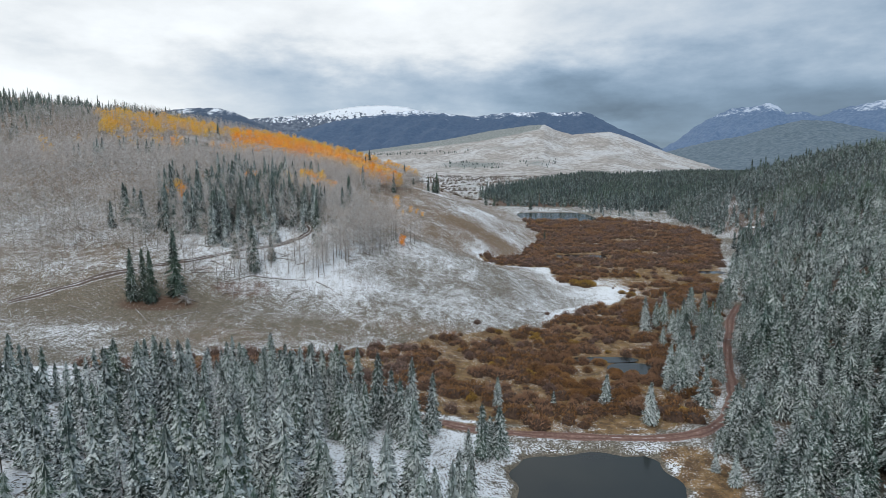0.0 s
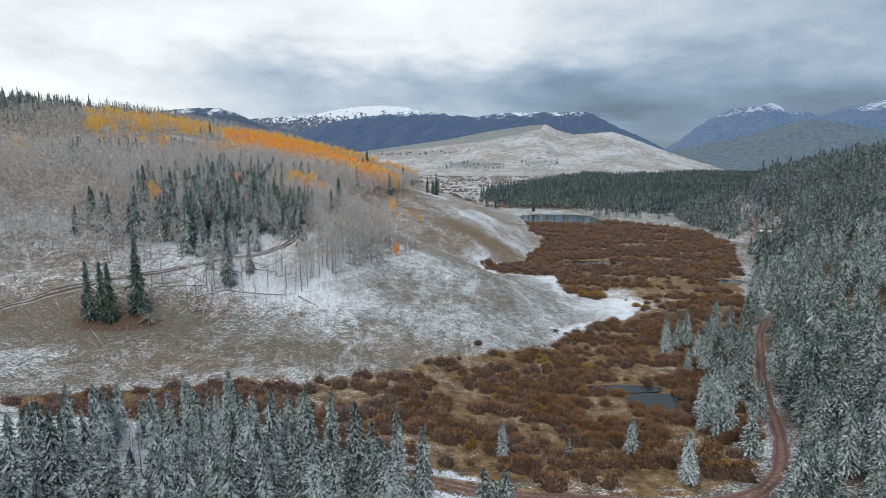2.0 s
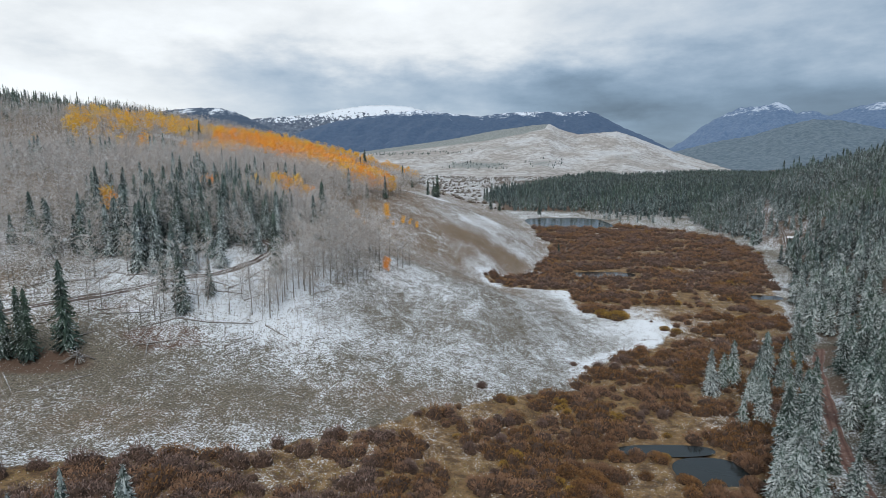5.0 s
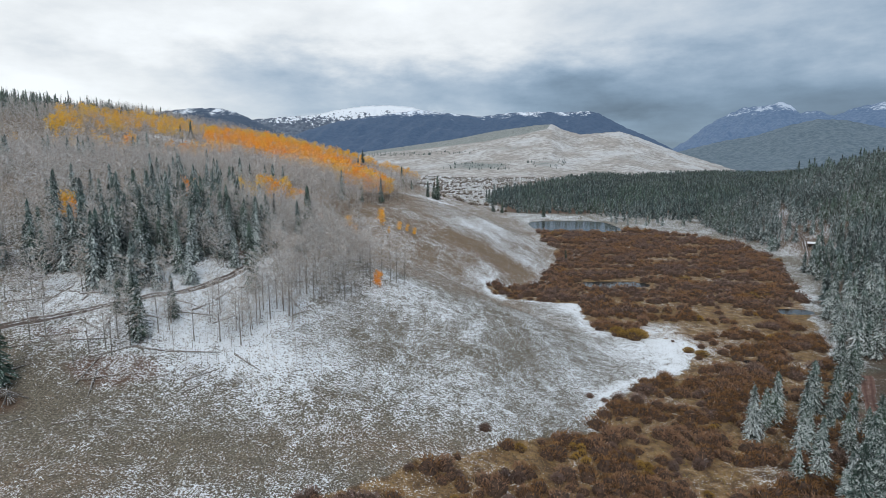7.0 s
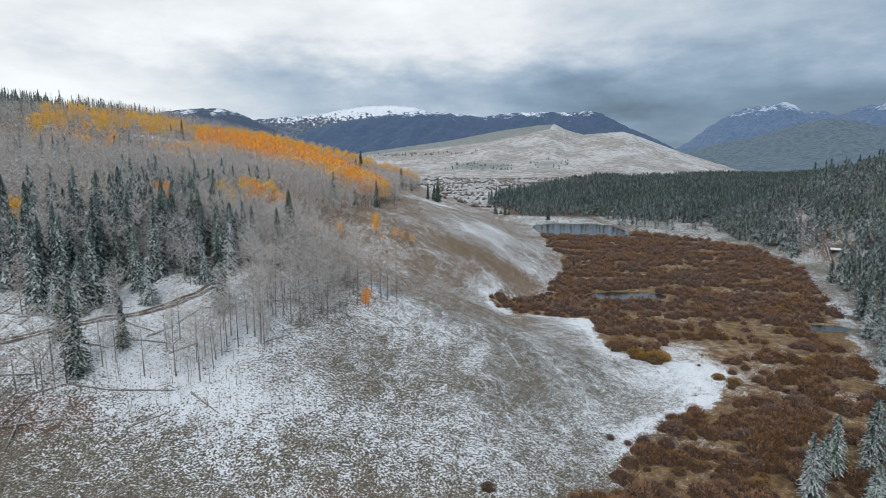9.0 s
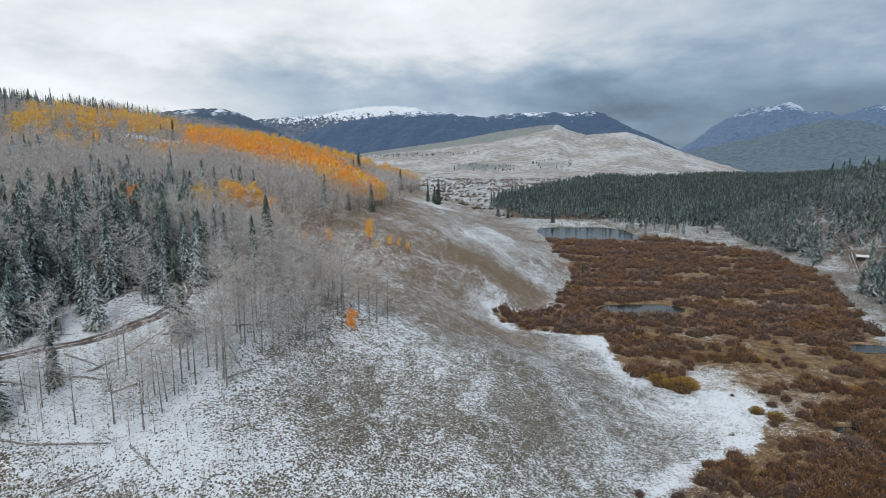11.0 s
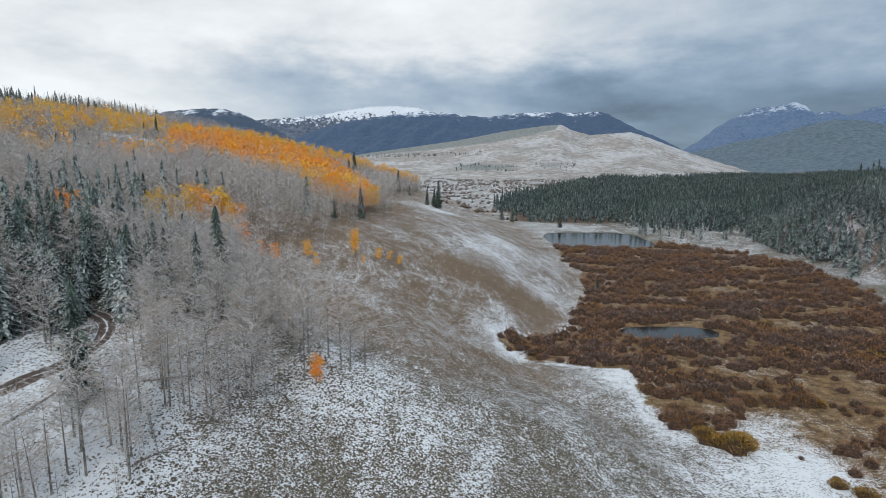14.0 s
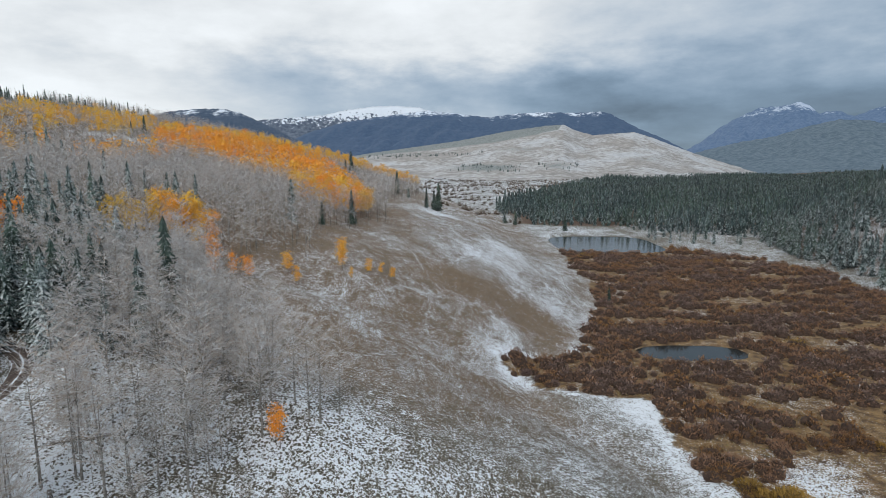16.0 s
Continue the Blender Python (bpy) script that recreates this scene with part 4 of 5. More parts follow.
def build_conifers():
    rng = np.random.RandomState(21)
    hs, rs = (9.5, 11, 8, 12.5), (0.11, 0.12, 0.10, 0.13)
    hi_stems = list(zip(hs, rs))
    mid_stems = [(10, 0.14), (11.5, 0.15), (8.5, 0.13)]

    def trees(label, group, mat, rows, shapes=FIR_HI):
        protos = [make_tree("conifer", label, "conifer tree", group, c, h, r, mat, M_BARK, rng) for c, h, r in zip(shapes, hs, rs)]
        plant(protos, rows, rng)

    k1 = scatter(-75, 12, 36, 118, 3.3, rng, knoll_wood)
    be = scatter(40, 110, 104, 265, 5.4, rng, bog_edge_wood)
    rw = scatter(46, 520, 60, 640, 4.6, rng, right_wood)
    # frosted conifers on the knoll: most green, some bare and rimed
    big = lambda p, x0, y0, d, k: np.interp(np.hypot(p[:, 0] - x0, p[:, 1] - y0), d, k)

    def sized(p, lo, hi, kinds, k):
        rows = rows_for(p, rng, lo, hi, kinds)
        rows[:, 3] *= k
        return rows

    dead = rng.rand(len(k1)) < np.where((k1[:, 0] < -24) & (k1[:, 1] < 95), 0.30, 0.04)
    green = k1[~dead]
    green = green[ring(green, -15, 85)]
    trees("young conifer dusted with snow on the near slope", "conifers on the near slope", M_FIR_WHITE, sized(green[:110], 0.8, 1.12, 4, np.interp(green[:110, 0], [-50, -22], [0.72, 1.08])), FIR_FINE)
    stuff("conifer_slope", FINE_MID, sized(green[110:], 0.8, 1.12, 4, np.interp(green[110:, 0], [-50, -22], [0.72, 1.08])), [M_FIR_WHITE, M_BARK], "young conifer wood dusted with snow on the near slope", "conifer wood", rng, hi_stems)
    protos = [make_tree("bare_conifer", "leafless grey conifer with rimed branches", "dead tree", "bare conifers on the near slope", c, h, 0.095, M_RIME, M_BARK, rng) for c, h in zip(RIME_HI, (9.5, 11.5))]
    plant(protos, sized(k1[dead][:200], 0.8, 1.15, 2, np.interp(k1[dead][:200, 0], [-50, -22], [0.8, 1.0])), rng)
    be = be[ring(be, 60, 130)]
    trees("green conifer dusted with snow beside the bog", "conifers along the bog", M_FIR, rows_for(be[:55], rng, 0.7, 1.2, 4))
    stuff("conifer_strip", FIR_HI, rows_for(be[55:], rng, 0.7, 1.2, 4), [M_FIR, M_BARK], "snow-dusted conifers along the bog's edge", "conifer wood", rng, hi_stems)
    rw = rw[rng.rand(len(rw)) < big(rw, 60, 80, [60, 170, 330], [0.80, 0.80, 0.85])]
    rw = rw[ring(rw, 66, 100)]
    trees("green conifer dusted with snow beside the dirt road", "conifers on the far bank", M_FIR, sized(rw[:90], 0.65, 1.2, 4, big(rw[:90], 60, 80, [60, 170, 330], [1.22, 1.22, 1.2])), FIR_HI)
    rest = rw[90:]
    hi = np.hypot(rest[:, 0] - 66, rest[:, 1] - 100) < 45
    stuff("conifer_slope", FIR_HI, sized(rest[hi], 0.6, 1.2, 4, big(rest[hi], 60, 80, [60, 170, 330], [1.22, 1.22, 1.2])), [M_FIR, M_BARK], "dense snow-dusted conifer wood above the road", "conifer wood", rng, hi_stems)
    rest = rest[~hi]
    mid = np.hypot(rest[:, 0] - 40, rest[:, 1] - 60) < 230
    stuff("conifer_slope", FIR_MID, sized(rest[mid], 0.65, 1.2, 3, big(rest[mid], 60, 80, [60, 170, 330], [1.22, 1.22, 1.2])), [M_FIR, M_BARK], "dense snow-dusted conifer wood on a slope", "conifer wood", rng, mid_stems)
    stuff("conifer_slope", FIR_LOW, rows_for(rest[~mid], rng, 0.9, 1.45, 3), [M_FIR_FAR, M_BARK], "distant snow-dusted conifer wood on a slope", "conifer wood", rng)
    # groves on the left hill
    hg = scatter(-215, -25, 185, 420, 3.7, rng, hill_grove)
    hg = hg[ring(hg, -60, 195)]
    trees("dark spruce lightly dusted with snow among bare aspens", "spruces on the hill", M_FIR_DARK, rows_for(hg[:50], rng, 1.05, 1.55, 4), FIR_SLIM)
    stuff("spruce_grove", FIR_SLIM, rows_for(hg[50:150], rng, 1.05, 1.55, 4), [M_FIR_DARK, M_BARK], "dark spruce grove on the aspen hill", "conifer wood", rng, hi_stems)
    stuff("spruce_grove", SLIM_MID, rows_for(hg[150:], rng, 1.1, 1.6, 3), [M_FIR_DARK, M_BARK], "dark spruces scattered on the aspen hill", "conifer wood", rng, mid_stems)
    tw = scatter(-760, -200, 330, 900, 7.0, rng, top_wood)
    tw = tw[tw[:, 0] > -0.85 * tw[:, 1] - 20]
    stuff("ridge_wood", FIR_WOOD, rows_for(tw, rng, 0.7, 1.25, 4), [M_FIR_DEEP], "dark conifers along the hill crest", "conifer wood", rng)
    # the woods beyond the bog
    a = scatter(20, 800, 505, 900, 6.6, rng, far_wood)
    b = scatter(30, 1500, 900, 1900, 8.8, rng, far_wood)
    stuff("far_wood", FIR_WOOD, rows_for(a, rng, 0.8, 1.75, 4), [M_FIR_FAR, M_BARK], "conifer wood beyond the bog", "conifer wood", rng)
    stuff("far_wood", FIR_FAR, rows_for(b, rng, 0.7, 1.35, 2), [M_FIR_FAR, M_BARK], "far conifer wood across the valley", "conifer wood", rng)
    edge = scatter(110, 260, 430, 575, 9.0, rng, lambda x, y: ((x > along(y, BOG_RIGHT) + 6) & (x < along(y, RISE) + 10)) * np.clip(0.22 + 0.3 * lumps(x, y, 25, 36), 0, 0.6) * clear(x, y))
    stuff("edge_firs", FIR_LOW, rows_for(edge, rng, 0.45, 1.3, 3), [M_FIR_FAR, M_BARK], "scattered conifers on the plain beside the bog", "conifer wood", rng, [(10.5, 0.16), (12, 0.16), (9, 0.16)])
    # the same woods go on behind the start
    more = np.concatenate([scatter(-150, 10, -60, 118, 5.0, rng, lambda x, y: ((y < 36) | ((x < -75) & (y < 66))) * clear(x, y) * np.clip(0.55 + 0.8 * lumps(x, y, 35, 37), 0, 0.9)),
                           scatter(54, 190, -60, 62, 5.5, rng, lambda x, y: clear(x, y) * np.clip(0.6 + 0.8 * lumps(x, y, 35, 38), 0, 0.9))])
    stuff("conifer_slope", FIR_LOW, rows_for(more, rng, 0.7, 1.2, 3), [M_FIR_WHITE, M_BARK], "snow-dusted conifer wood around the pond's slope", "conifer wood", rng, [(10.5, 0.12), (12, 0.12), (9, 0.11)])
    low_bank = scatter(50, 92, 64, 104, 4.6, rng, lambda x, y: clear(x, y) * 0.7)
    stuff("conifer_slope", FIR_HI, rows_for(low_bank, rng, 0.75, 1.3, 4), [M_FIR, M_BARK], "frosted young conifers below the dirt road", "conifer wood", rng, hi_stems)
    # dark groups on the bare hill across the valley
    rise = np.degrees(np.arctan2(HILL[:, 2] - 54, np.hypot(HILL[:, 0], HILL[:, 1] - 76)))
    low = (HILL_AZ > 0.2) & (HILL_AZ < 5.8) & (rise > -1.15) & (rise < -0.55)
    low = low | ((HILL_AZ > 8.0) & (HILL_AZ < 11.2) & (rise > -1.1) & (rise < -0.1) & (rng.rand(len(rise)) < 0.5))
    low = low | ((HILL_AZ > -10.0) & (HILL_AZ < 3.5) & (np.abs(rise - 0.45 - 0.03 * HILL_AZ) < 0.14))
    low = HILL[low & (rng.rand(len(rise)) < 0.75) & (HILL[:, 2] > 4)]
    low = low[np.hypot(low[:, 0], low[:, 1]) < 2650]
    low = np.concatenate([low + np.column_stack([rng.normal(0, 11, len(low)), rng.normal(0, 11, len(low)), rng.uniform(-3.5, -1.5, len(low))]) for _ in range(2)])
    low = low[rng.rand(len(low)) < np.clip(0.5 + 0.9 * lumps(low[:, 0], low[:, 1], 70, 35), 0, 1)]
    stuff("hill_trees", FIR_FAR, np.column_stack([low, rng.uniform(0.55, 1.0, len(low)), rng.randint(0, 2, len(low))]), [M_FIR_FAR], "dark tree groups on the bare far hill", "conifer wood", rng)
    # single trees that stand apart
    singles = [(-89, 161, 1.5, 1), (-86, 161.5, 1.3, 3), (-83.6, 160.5, 1.0, 1), (-78, 164, 1.3, 3), (-91, 163.5, 1.1, 0), (-60, 179, 1.1, 1), (-45.5, 206, 1.15, 1), (-57, 188, 1.0, 0), (-69, 188, 1.2, 2),
               (-39, 238, 1.3, 3), (65, 364, 0.75, 2), (-9, 548, 1.4, 0), (-5.5, 552, 1.35, 3), (-14, 545, 0.9, 1), (-7, 546, 1.3, 2), (-80, 600, 1.6, 0), (-76, 606, 1.5, 1), (-72, 610, 1.2, 2), (48, 640, 1.5, 0), (56, 632, 1.3, 2), (90, 590, 1.3, 0), (-40, 600, 1.2, 1), (-30, 590, 0.9, 2),
               (-222, 556, 1.2, 0), (-216, 562, 1.1, 1), (-38, 340, 0.9, 2), (-30, 352, 0.8, 1)]
    protos = [make_tree("conifer", "lone dark spruce standing apart in the open", "conifer tree", "lone spruces", c, h, r, M_FIR_DEEP, M_BARK, rng) for c, h, r in zip(FIR_SLIM, hs, rs)]
    plant(protos, [(x, y, at(x, y) - 0.1, k, i) for x, y, k, i in singles], rng)
    frosty = [(9.5, 88.5, 0.98, 0), (6.5, 87, 0.9, 1), (8.0, 91.5, 0.75, 2), (4.0, 84, 0.62, 0), (-2.5, 80, 0.62, 2), (11.0, 109, 0.72, 1), (22, 108.5, 0.66, 2), (33, 110, 0.78, 0), (38.5, 100.5, 0.88, 1), (41, 103, 0.35, 2), (46.5, 90, 0.5, 0), (43, 84, 0.55, 2),
              (44, 80, 0.6, 0), (48, 77, 0.7, 1), (49.5, 86, 0.75, 0), (53, 91, 0.9, 3), (52.5, 83, 0.8, 2), (56, 97, 0.7, 0), (59, 102, 0.85, 1), (-12.5, 53.8, 0.95, 0), (-17, 57, 0.8, 2), (-4, 62, 0.6, 0), (-1, 66, 0.55, 2)]
    protos = [make_tree("conifer", "single frosted conifer by the pond and road", "conifer tree", "conifers by the pond", c, h, r, M_FIR, M_BARK, rng) for c, h, r in zip(FIR_HI, hs, rs)]
    plant(protos, [(x, y, at(x, y) - 0.1, k, i) for x, y, k, i in frosty], rng)


build_conifers()


# ---- aspens: bare grey on the hill, a band of gold near the crest ----
def aspen_wood(x, y):
    up = along(y, FOOT) - x
    lower = np.interp(y, [165, 172, 185, 205, 225, 260, 300, 330, 360, 400, 450, 560, 700, 900], [130, 95, 70, 66, 60, 75, 66, 78, 80, 86, 94, 88, 66, 70]) + 4 * lumps(x, y, 20, 41)
    d = ease((up - lower) / 6) * (y > 168) * (y < 900)
    d = d * (1 - 0.92 * ease((up - 400) / 60)) * (1 - 0.95 * np.clip(1.5 * blob(x, y, -222, 545, 22, 16), 0, 1))
    bench = ((x < -66) & (y < 185)) * 0.75
    return np.clip(d * (1 - bench), 0, 1) * clear(x, y) * (near_line(x, y, ROAD_HILL) > np.where(y < 236, 4.5, 2.5)) * (1 - 0.85 * (near_line(x, y, [(px + 5, py - 7) for px, py in ROAD_HILL[4:10]]) < 5))


def inside(x, y, pts):
    """True within a closed outline."""
    hit = np.zeros(np.shape(x), bool)
    for (ax, ay), (bx, by) in zip(pts, pts[1:] + pts[:1]):
        hit ^= ((ay > y) != (by > y)) & (x < (bx - ax) * (y - ay) / (by - ay + 1e-9) + ax)
    return hit


ORANGE = [(-178, 500), (-205, 560), (-232, 650), (-200, 725), (-160, 690), (-118, 650), (-86, 585), (-62, 500), (-38, 420), (-22, 366), (-26, 352), (-46, 358), (-68, 398), (-100, 432), (-136, 484)]
YELLOW = [(-262, 440), (-300, 520), (-352, 590), (-330, 690), (-285, 705), (-230, 640), (-214, 560), (-205, 515), (-238, 500), (-236, 455)]


def gold(x, y):
    """Where the leaves still hang: along the brow, on the shoulder above, and in small groups."""
    wave = lumps(x, y, 46, 43)
    band = inside(x, y, ORANGE) * np.clip(0.58 + 0.9 * wave, 0.05, 0.92)
    band = np.maximum(band, inside(x, y, YELLOW) * np.clip(0.22 + 0.75 * wave, 0.02, 0.85))
    band = np.maximum(band, 0.9 * (near_line(x, y, [(-190, 690), (-100, 705), (-30, 735)]) < 15))
    spots = blob(x, y, -68, 298, 9, 6) + 0.8 * blob(x, y, -25, 306, 2.5, 3) + 0.8 * blob(x, y, -15, 306, 5, 3) + 0.3 * blob(x, y, -16, 219, 1.6, 2) + 0.6 * blob(x, y, -44, 277, 6, 3) + 0.5 * blob(x, y, -36, 293, 5, 3)
    spots = spots + 0.9 * blob(x, y, -225, 330, 5, 6) + 0.6 * blob(x, y, -108, 232, 4, 4) + 0.22 * blob(x, y, -175, 420, 40, 22) + 0.3 * blob(x, y, -66, 270, 8, 5)
    return np.clip(band + spots, 0, 1)


def build_aspens():
    rng = np.random.RandomState(31)
    near = scatter(-130, 10, 166, 262, 2.7, rng, lambda x, y: aspen_wood(x, y) * np.clip(1 - 0.8 * hill_grove(x, y), 0, 1) * np.interp(y, [166, 205, 235], [0.42, 0.55, 0.85]) * (1 - 0.35 * np.clip(1.3 * blob(x, y, -62, 203, 24, 20), 0, 1)))
    mid = scatter(-230, 10, 262, 400, 3.5, rng, lambda x, y: aspen_wood(x, y) * np.clip(1 - 0.8 * hill_grove(x, y), 0, 1) * 0.9)
    mid2 = scatter(-230, -130, 166, 262, 3.9, rng, lambda x, y: aspen_wood(x, y) * 0.8 * (x > -0.85 * y - 20))
    far = scatter(-620, 10, 400, 760, 4.3, rng, lambda x, y: aspen_wood(x, y) * 0.95 * (x > -0.85 * y - 20))
    far2 = scatter(-520, -230, 190, 400, 4.6, rng, lambda x, y: aspen_wood(x, y) * 0.95 * (x > -0.85 * y - 20))
    mid, far = np.concatenate([mid, mid2]), np.concatenate([far, far2])
    leafy = [rng.rand(len(p)) < gold(p[:, 0], p[:, 1]) for p in (near, mid, far)]
    bare = near[~leafy[0]]
    order = ring(bare, -25, 205)
    hs = (9.5, 11, 8)
    protos = [make_tree("aspen", "bare grey aspen with fine upright twigs", "aspen tree", "bare aspens", c, h, 0.085, M_ASPEN, M_ASPEN_BARK, rng) for c, h in zip(BARE_HI, hs)]
    plant(protos, rows_for(bare[order[:260]], rng, 0.95, 1.45, 3), rng)
    stuff("aspen_wood", BARE_MID, rows_for(np.concatenate([bare[order[260:]], mid[~leafy[1]]]), rng, 0.95, 1.45, 2), [M_ASPEN, M_ASPEN_BARK], "bare grey aspen wood on the hillside", "aspen wood", rng, [(9.5, 0.075), (11, 0.08)])
    stuff("aspen_wood", BARE_FAR, rows_for(far[~leafy[2]], rng, 0.9, 1.35, 2), [M_ASPEN, M_ASPEN_BARK], "bare aspen wood high on the hill", "aspen wood", rng, [(9.5, 0.09), (11, 0.1)])
    g_near = np.concatenate([near[leafy[0]], mid[leafy[1]]])
    g_near = g_near[ring(g_near, -20, 220)]
    yel = rng.rand(len(g_near)) < 0.3
    for sel, mat, word in ((~yel, M_GOLD, "orange"), (yel, M_YELLOW, "golden")):
        protos = [make_tree("aspen", "aspen still holding its %s autumn leaves" % word, "aspen tree", "leafy aspens", c, h, 0.10, mat, M_ASPEN_BARK, rng) for c, h in zip(LEAF_HI, (8.5, 10))]
        plant(protos, rows_for(g_near[sel][:40], rng, 0.85, 1.3, 2), rng)
    left = np.concatenate([g_near[~yel][40:], g_near[yel][40:]])
    gf = np.concatenate([left, far[leafy[2]]])
    yel = (gf[:, 0] < -205) | (near_line(gf[:, 0], gf[:, 1], [(-190, 690), (-100, 705), (-30, 735)]) < 15) | (lumps(gf[:, 0], gf[:, 1], 160, 44) > 0.7)
    for sel, mat, word in ((~yel, M_GOLD, "orange"), (yel, M_YELLOW, "yellow")):
        stuff("aspen_gold", LEAF_FAR, rows_for(gf[sel], rng, 1.0, 1.45, 2), [mat, M_ASPEN_BARK], "aspens in %s autumn leaf along the brow" % word, "aspen wood", rng, [(9, 0.15), (11, 0.16)])
    # leafy trees that stand out at the wood's edge
    out = [(-25, 306, 0.9, 0), (-24, 303, 0.7, 1), (-17, 305, 0.6, 0), (-14, 308, 0.55, 1), (-11, 309, 0.5, 0), (-15, 217, 0.75, 1), (-15.8, 218.2, 0.66, 0), (-44, 277, 0.9, 1), (-41, 279, 0.8, 0), (-36, 293, 0.8, 0), (-33, 290, 0.7, 1),
           (-91, 271, 1.4, 1), (-89.5, 273, 1.25, 0), (-92.5, 273, 1.2, 1), (-90.5, 269.5, 1.1, 0), (-47, 274, 0.8, 0), (-21, 300, 0.5, 1)]
    protos = [make_tree("aspen", "small aspen in orange leaf at the wood's edge", "aspen tree", "leafy aspens at the edge", c, h, 0.09, M_GOLD, M_ASPEN_BARK, rng) for c, h in zip(LEAF_HI, (8.5, 10))]
    plant(protos, [(x, y, at(x, y) - 0.1, k, i) for x, y, k, i in out], rng)
    clump = scatter(-84, -52, 288, 308, 2.8, rng, lambda x, y: np.clip(1.4 * blob(x, y, -68, 298, 9, 5), 0, 1))
    protos = [make_tree("aspen", "aspen in full golden leaf on the hillside", "aspen tree", "golden clump", c, h, 0.10, M_YELLOW, M_ASPEN_BARK, rng) for c, h in zip(LEAF_HI, (8.5, 10))]
    plant(protos, rows_for(clump, rng, 0.8, 1.1, 2), rng)
    # slim saplings at the wood's edge
    sap = scatter(-70, -10, 168, 215, 2.0, rng, lambda x, y: np.clip(blob(x, y, -42, 180, 22, 12) + 0.5 * blob(x, y, -20, 208, 12, 12), 0, 0.5) * clear(x, y))
    stuff("aspen_saplings", BARE_MID, rows_for(sap, rng, 0.25, 0.55, 2), [M_ASPEN, M_ASPEN_BARK], "thin bare aspen saplings standing in snow", "sapling", rng, [(9.5, 0.10), (11, 0.10)])


build_aspens()


# ---- bog: willows, sedge; meadow: sage ----
def bush_mesh(shape, mat):
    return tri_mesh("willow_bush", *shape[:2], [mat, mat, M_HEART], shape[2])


def build_shrubs():
    rng = np.random.RandomState(41)
    def dense(x, y):
        open_ground = 1.6 * blob(x, y, 68, 222, 13, 13) + 1.2 * blob(x, y, 84, 243, 17, 8) + 0.8 * blob(x, y, 96, 256, 16, 6)
        return in_bog(x, y) * clear(x, y) * np.clip(0.92 + 1.7 * lumps(x * 0.40, y, 11, 51) - 2 * open_ground, 0.03, 1)
    near = scatter(-84, 115, 100, 262, 2.2, rng, dense)
    far = scatter(20, 190, 262, 515, 2.6, rng, lambda x, y: in_bog(x, y) * clear(x, y) * np.clip(0.66 + 1.5 * lumps(x * 0.16, y + 5 * lumps(x, y, 45, 54), 12, 51) + 0.8 * lumps(x * 0.35, y, 7, 56), 0.03, 1))
    tone = lumps(near[:, 0], near[:, 1], 17, 52) + rng.normal(0, 0.22, len(near)) - 0.8 * (near[:, 0] < -8)
    kinds = [(tone < -0.6, M_WILLOW_GREY, "grey-brown"), ((tone >= -0.6) & (tone < -0.02), M_WILLOW, "dark reddish-brown"), ((tone >= -0.02) & (tone < 0.95), M_WILLOW_RUST, "rust-brown"), (tone >= 0.95, M_WILLOW_GOLD, "ochre")]
    for sel, mat, word in kinds:
        p = near[sel]
        order = ring(p, 40, 130)
        shapes = [shrub(1.7, 1.7, 420, rng, 0.045, 0.33), shrub(2.1, 1.5, 420, rng, 0.045, 0.30)]
        protos = []
        for s in shapes:
            bush = tagged(new("willow_bush", bush_mesh(s, mat)), "leafless %s willow bush in the bog" % word, "bush", "willow bushes")
            protos.append(bush)
        plant(protos, rows_for(p[order[:70]], rng, 0.6, 1.15, 2), rng)
        low = [shrub(1.7, 1.9, 120, rng, 0.07, 0.34), shrub(2.0, 1.7, 120, rng, 0.07, 0.31)]
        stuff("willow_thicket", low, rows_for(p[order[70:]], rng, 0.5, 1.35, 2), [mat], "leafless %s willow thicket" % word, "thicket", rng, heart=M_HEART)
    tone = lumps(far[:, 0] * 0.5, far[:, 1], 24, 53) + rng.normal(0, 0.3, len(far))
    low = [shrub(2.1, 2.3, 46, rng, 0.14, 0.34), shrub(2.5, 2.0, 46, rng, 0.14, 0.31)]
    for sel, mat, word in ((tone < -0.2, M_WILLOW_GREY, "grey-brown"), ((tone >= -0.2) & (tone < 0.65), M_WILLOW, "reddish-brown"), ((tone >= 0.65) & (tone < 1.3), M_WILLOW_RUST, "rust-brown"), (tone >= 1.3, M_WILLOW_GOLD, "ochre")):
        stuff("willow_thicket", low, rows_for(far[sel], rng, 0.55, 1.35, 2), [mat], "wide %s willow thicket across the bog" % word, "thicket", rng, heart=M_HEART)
    sedge = scatter(-60, 130, 100, 300, 1.7, rng, lambda x, y: in_bog(x, y) * clear(x, y) * 0.8)
    stuff("sedge", [shrub(0.5, 0.8, 14, rng, 0.07, solid=False)], rows_for(sedge, rng, 0.6, 1.3, 1), [M_SEDGE], "ochre tufts of dry sedge", "sedge", rng)

    def sage(x, y):
        up = along(y, FOOT) - x
        return (1 - in_bog(x, y)) * clear(x, y) * ((up > -25) & (y > 112)) * np.clip(0.85 - 0.8 * covers(x, y)[:, 0] + 0.25 * lumps(x, y, 9, 55), 0.12, 0.8)
    tufts = np.concatenate([scatter(-120, 62, 108, 168, 1.0, rng, sage), scatter(-70, 62, 168, 262, 0.74, rng, sage)])
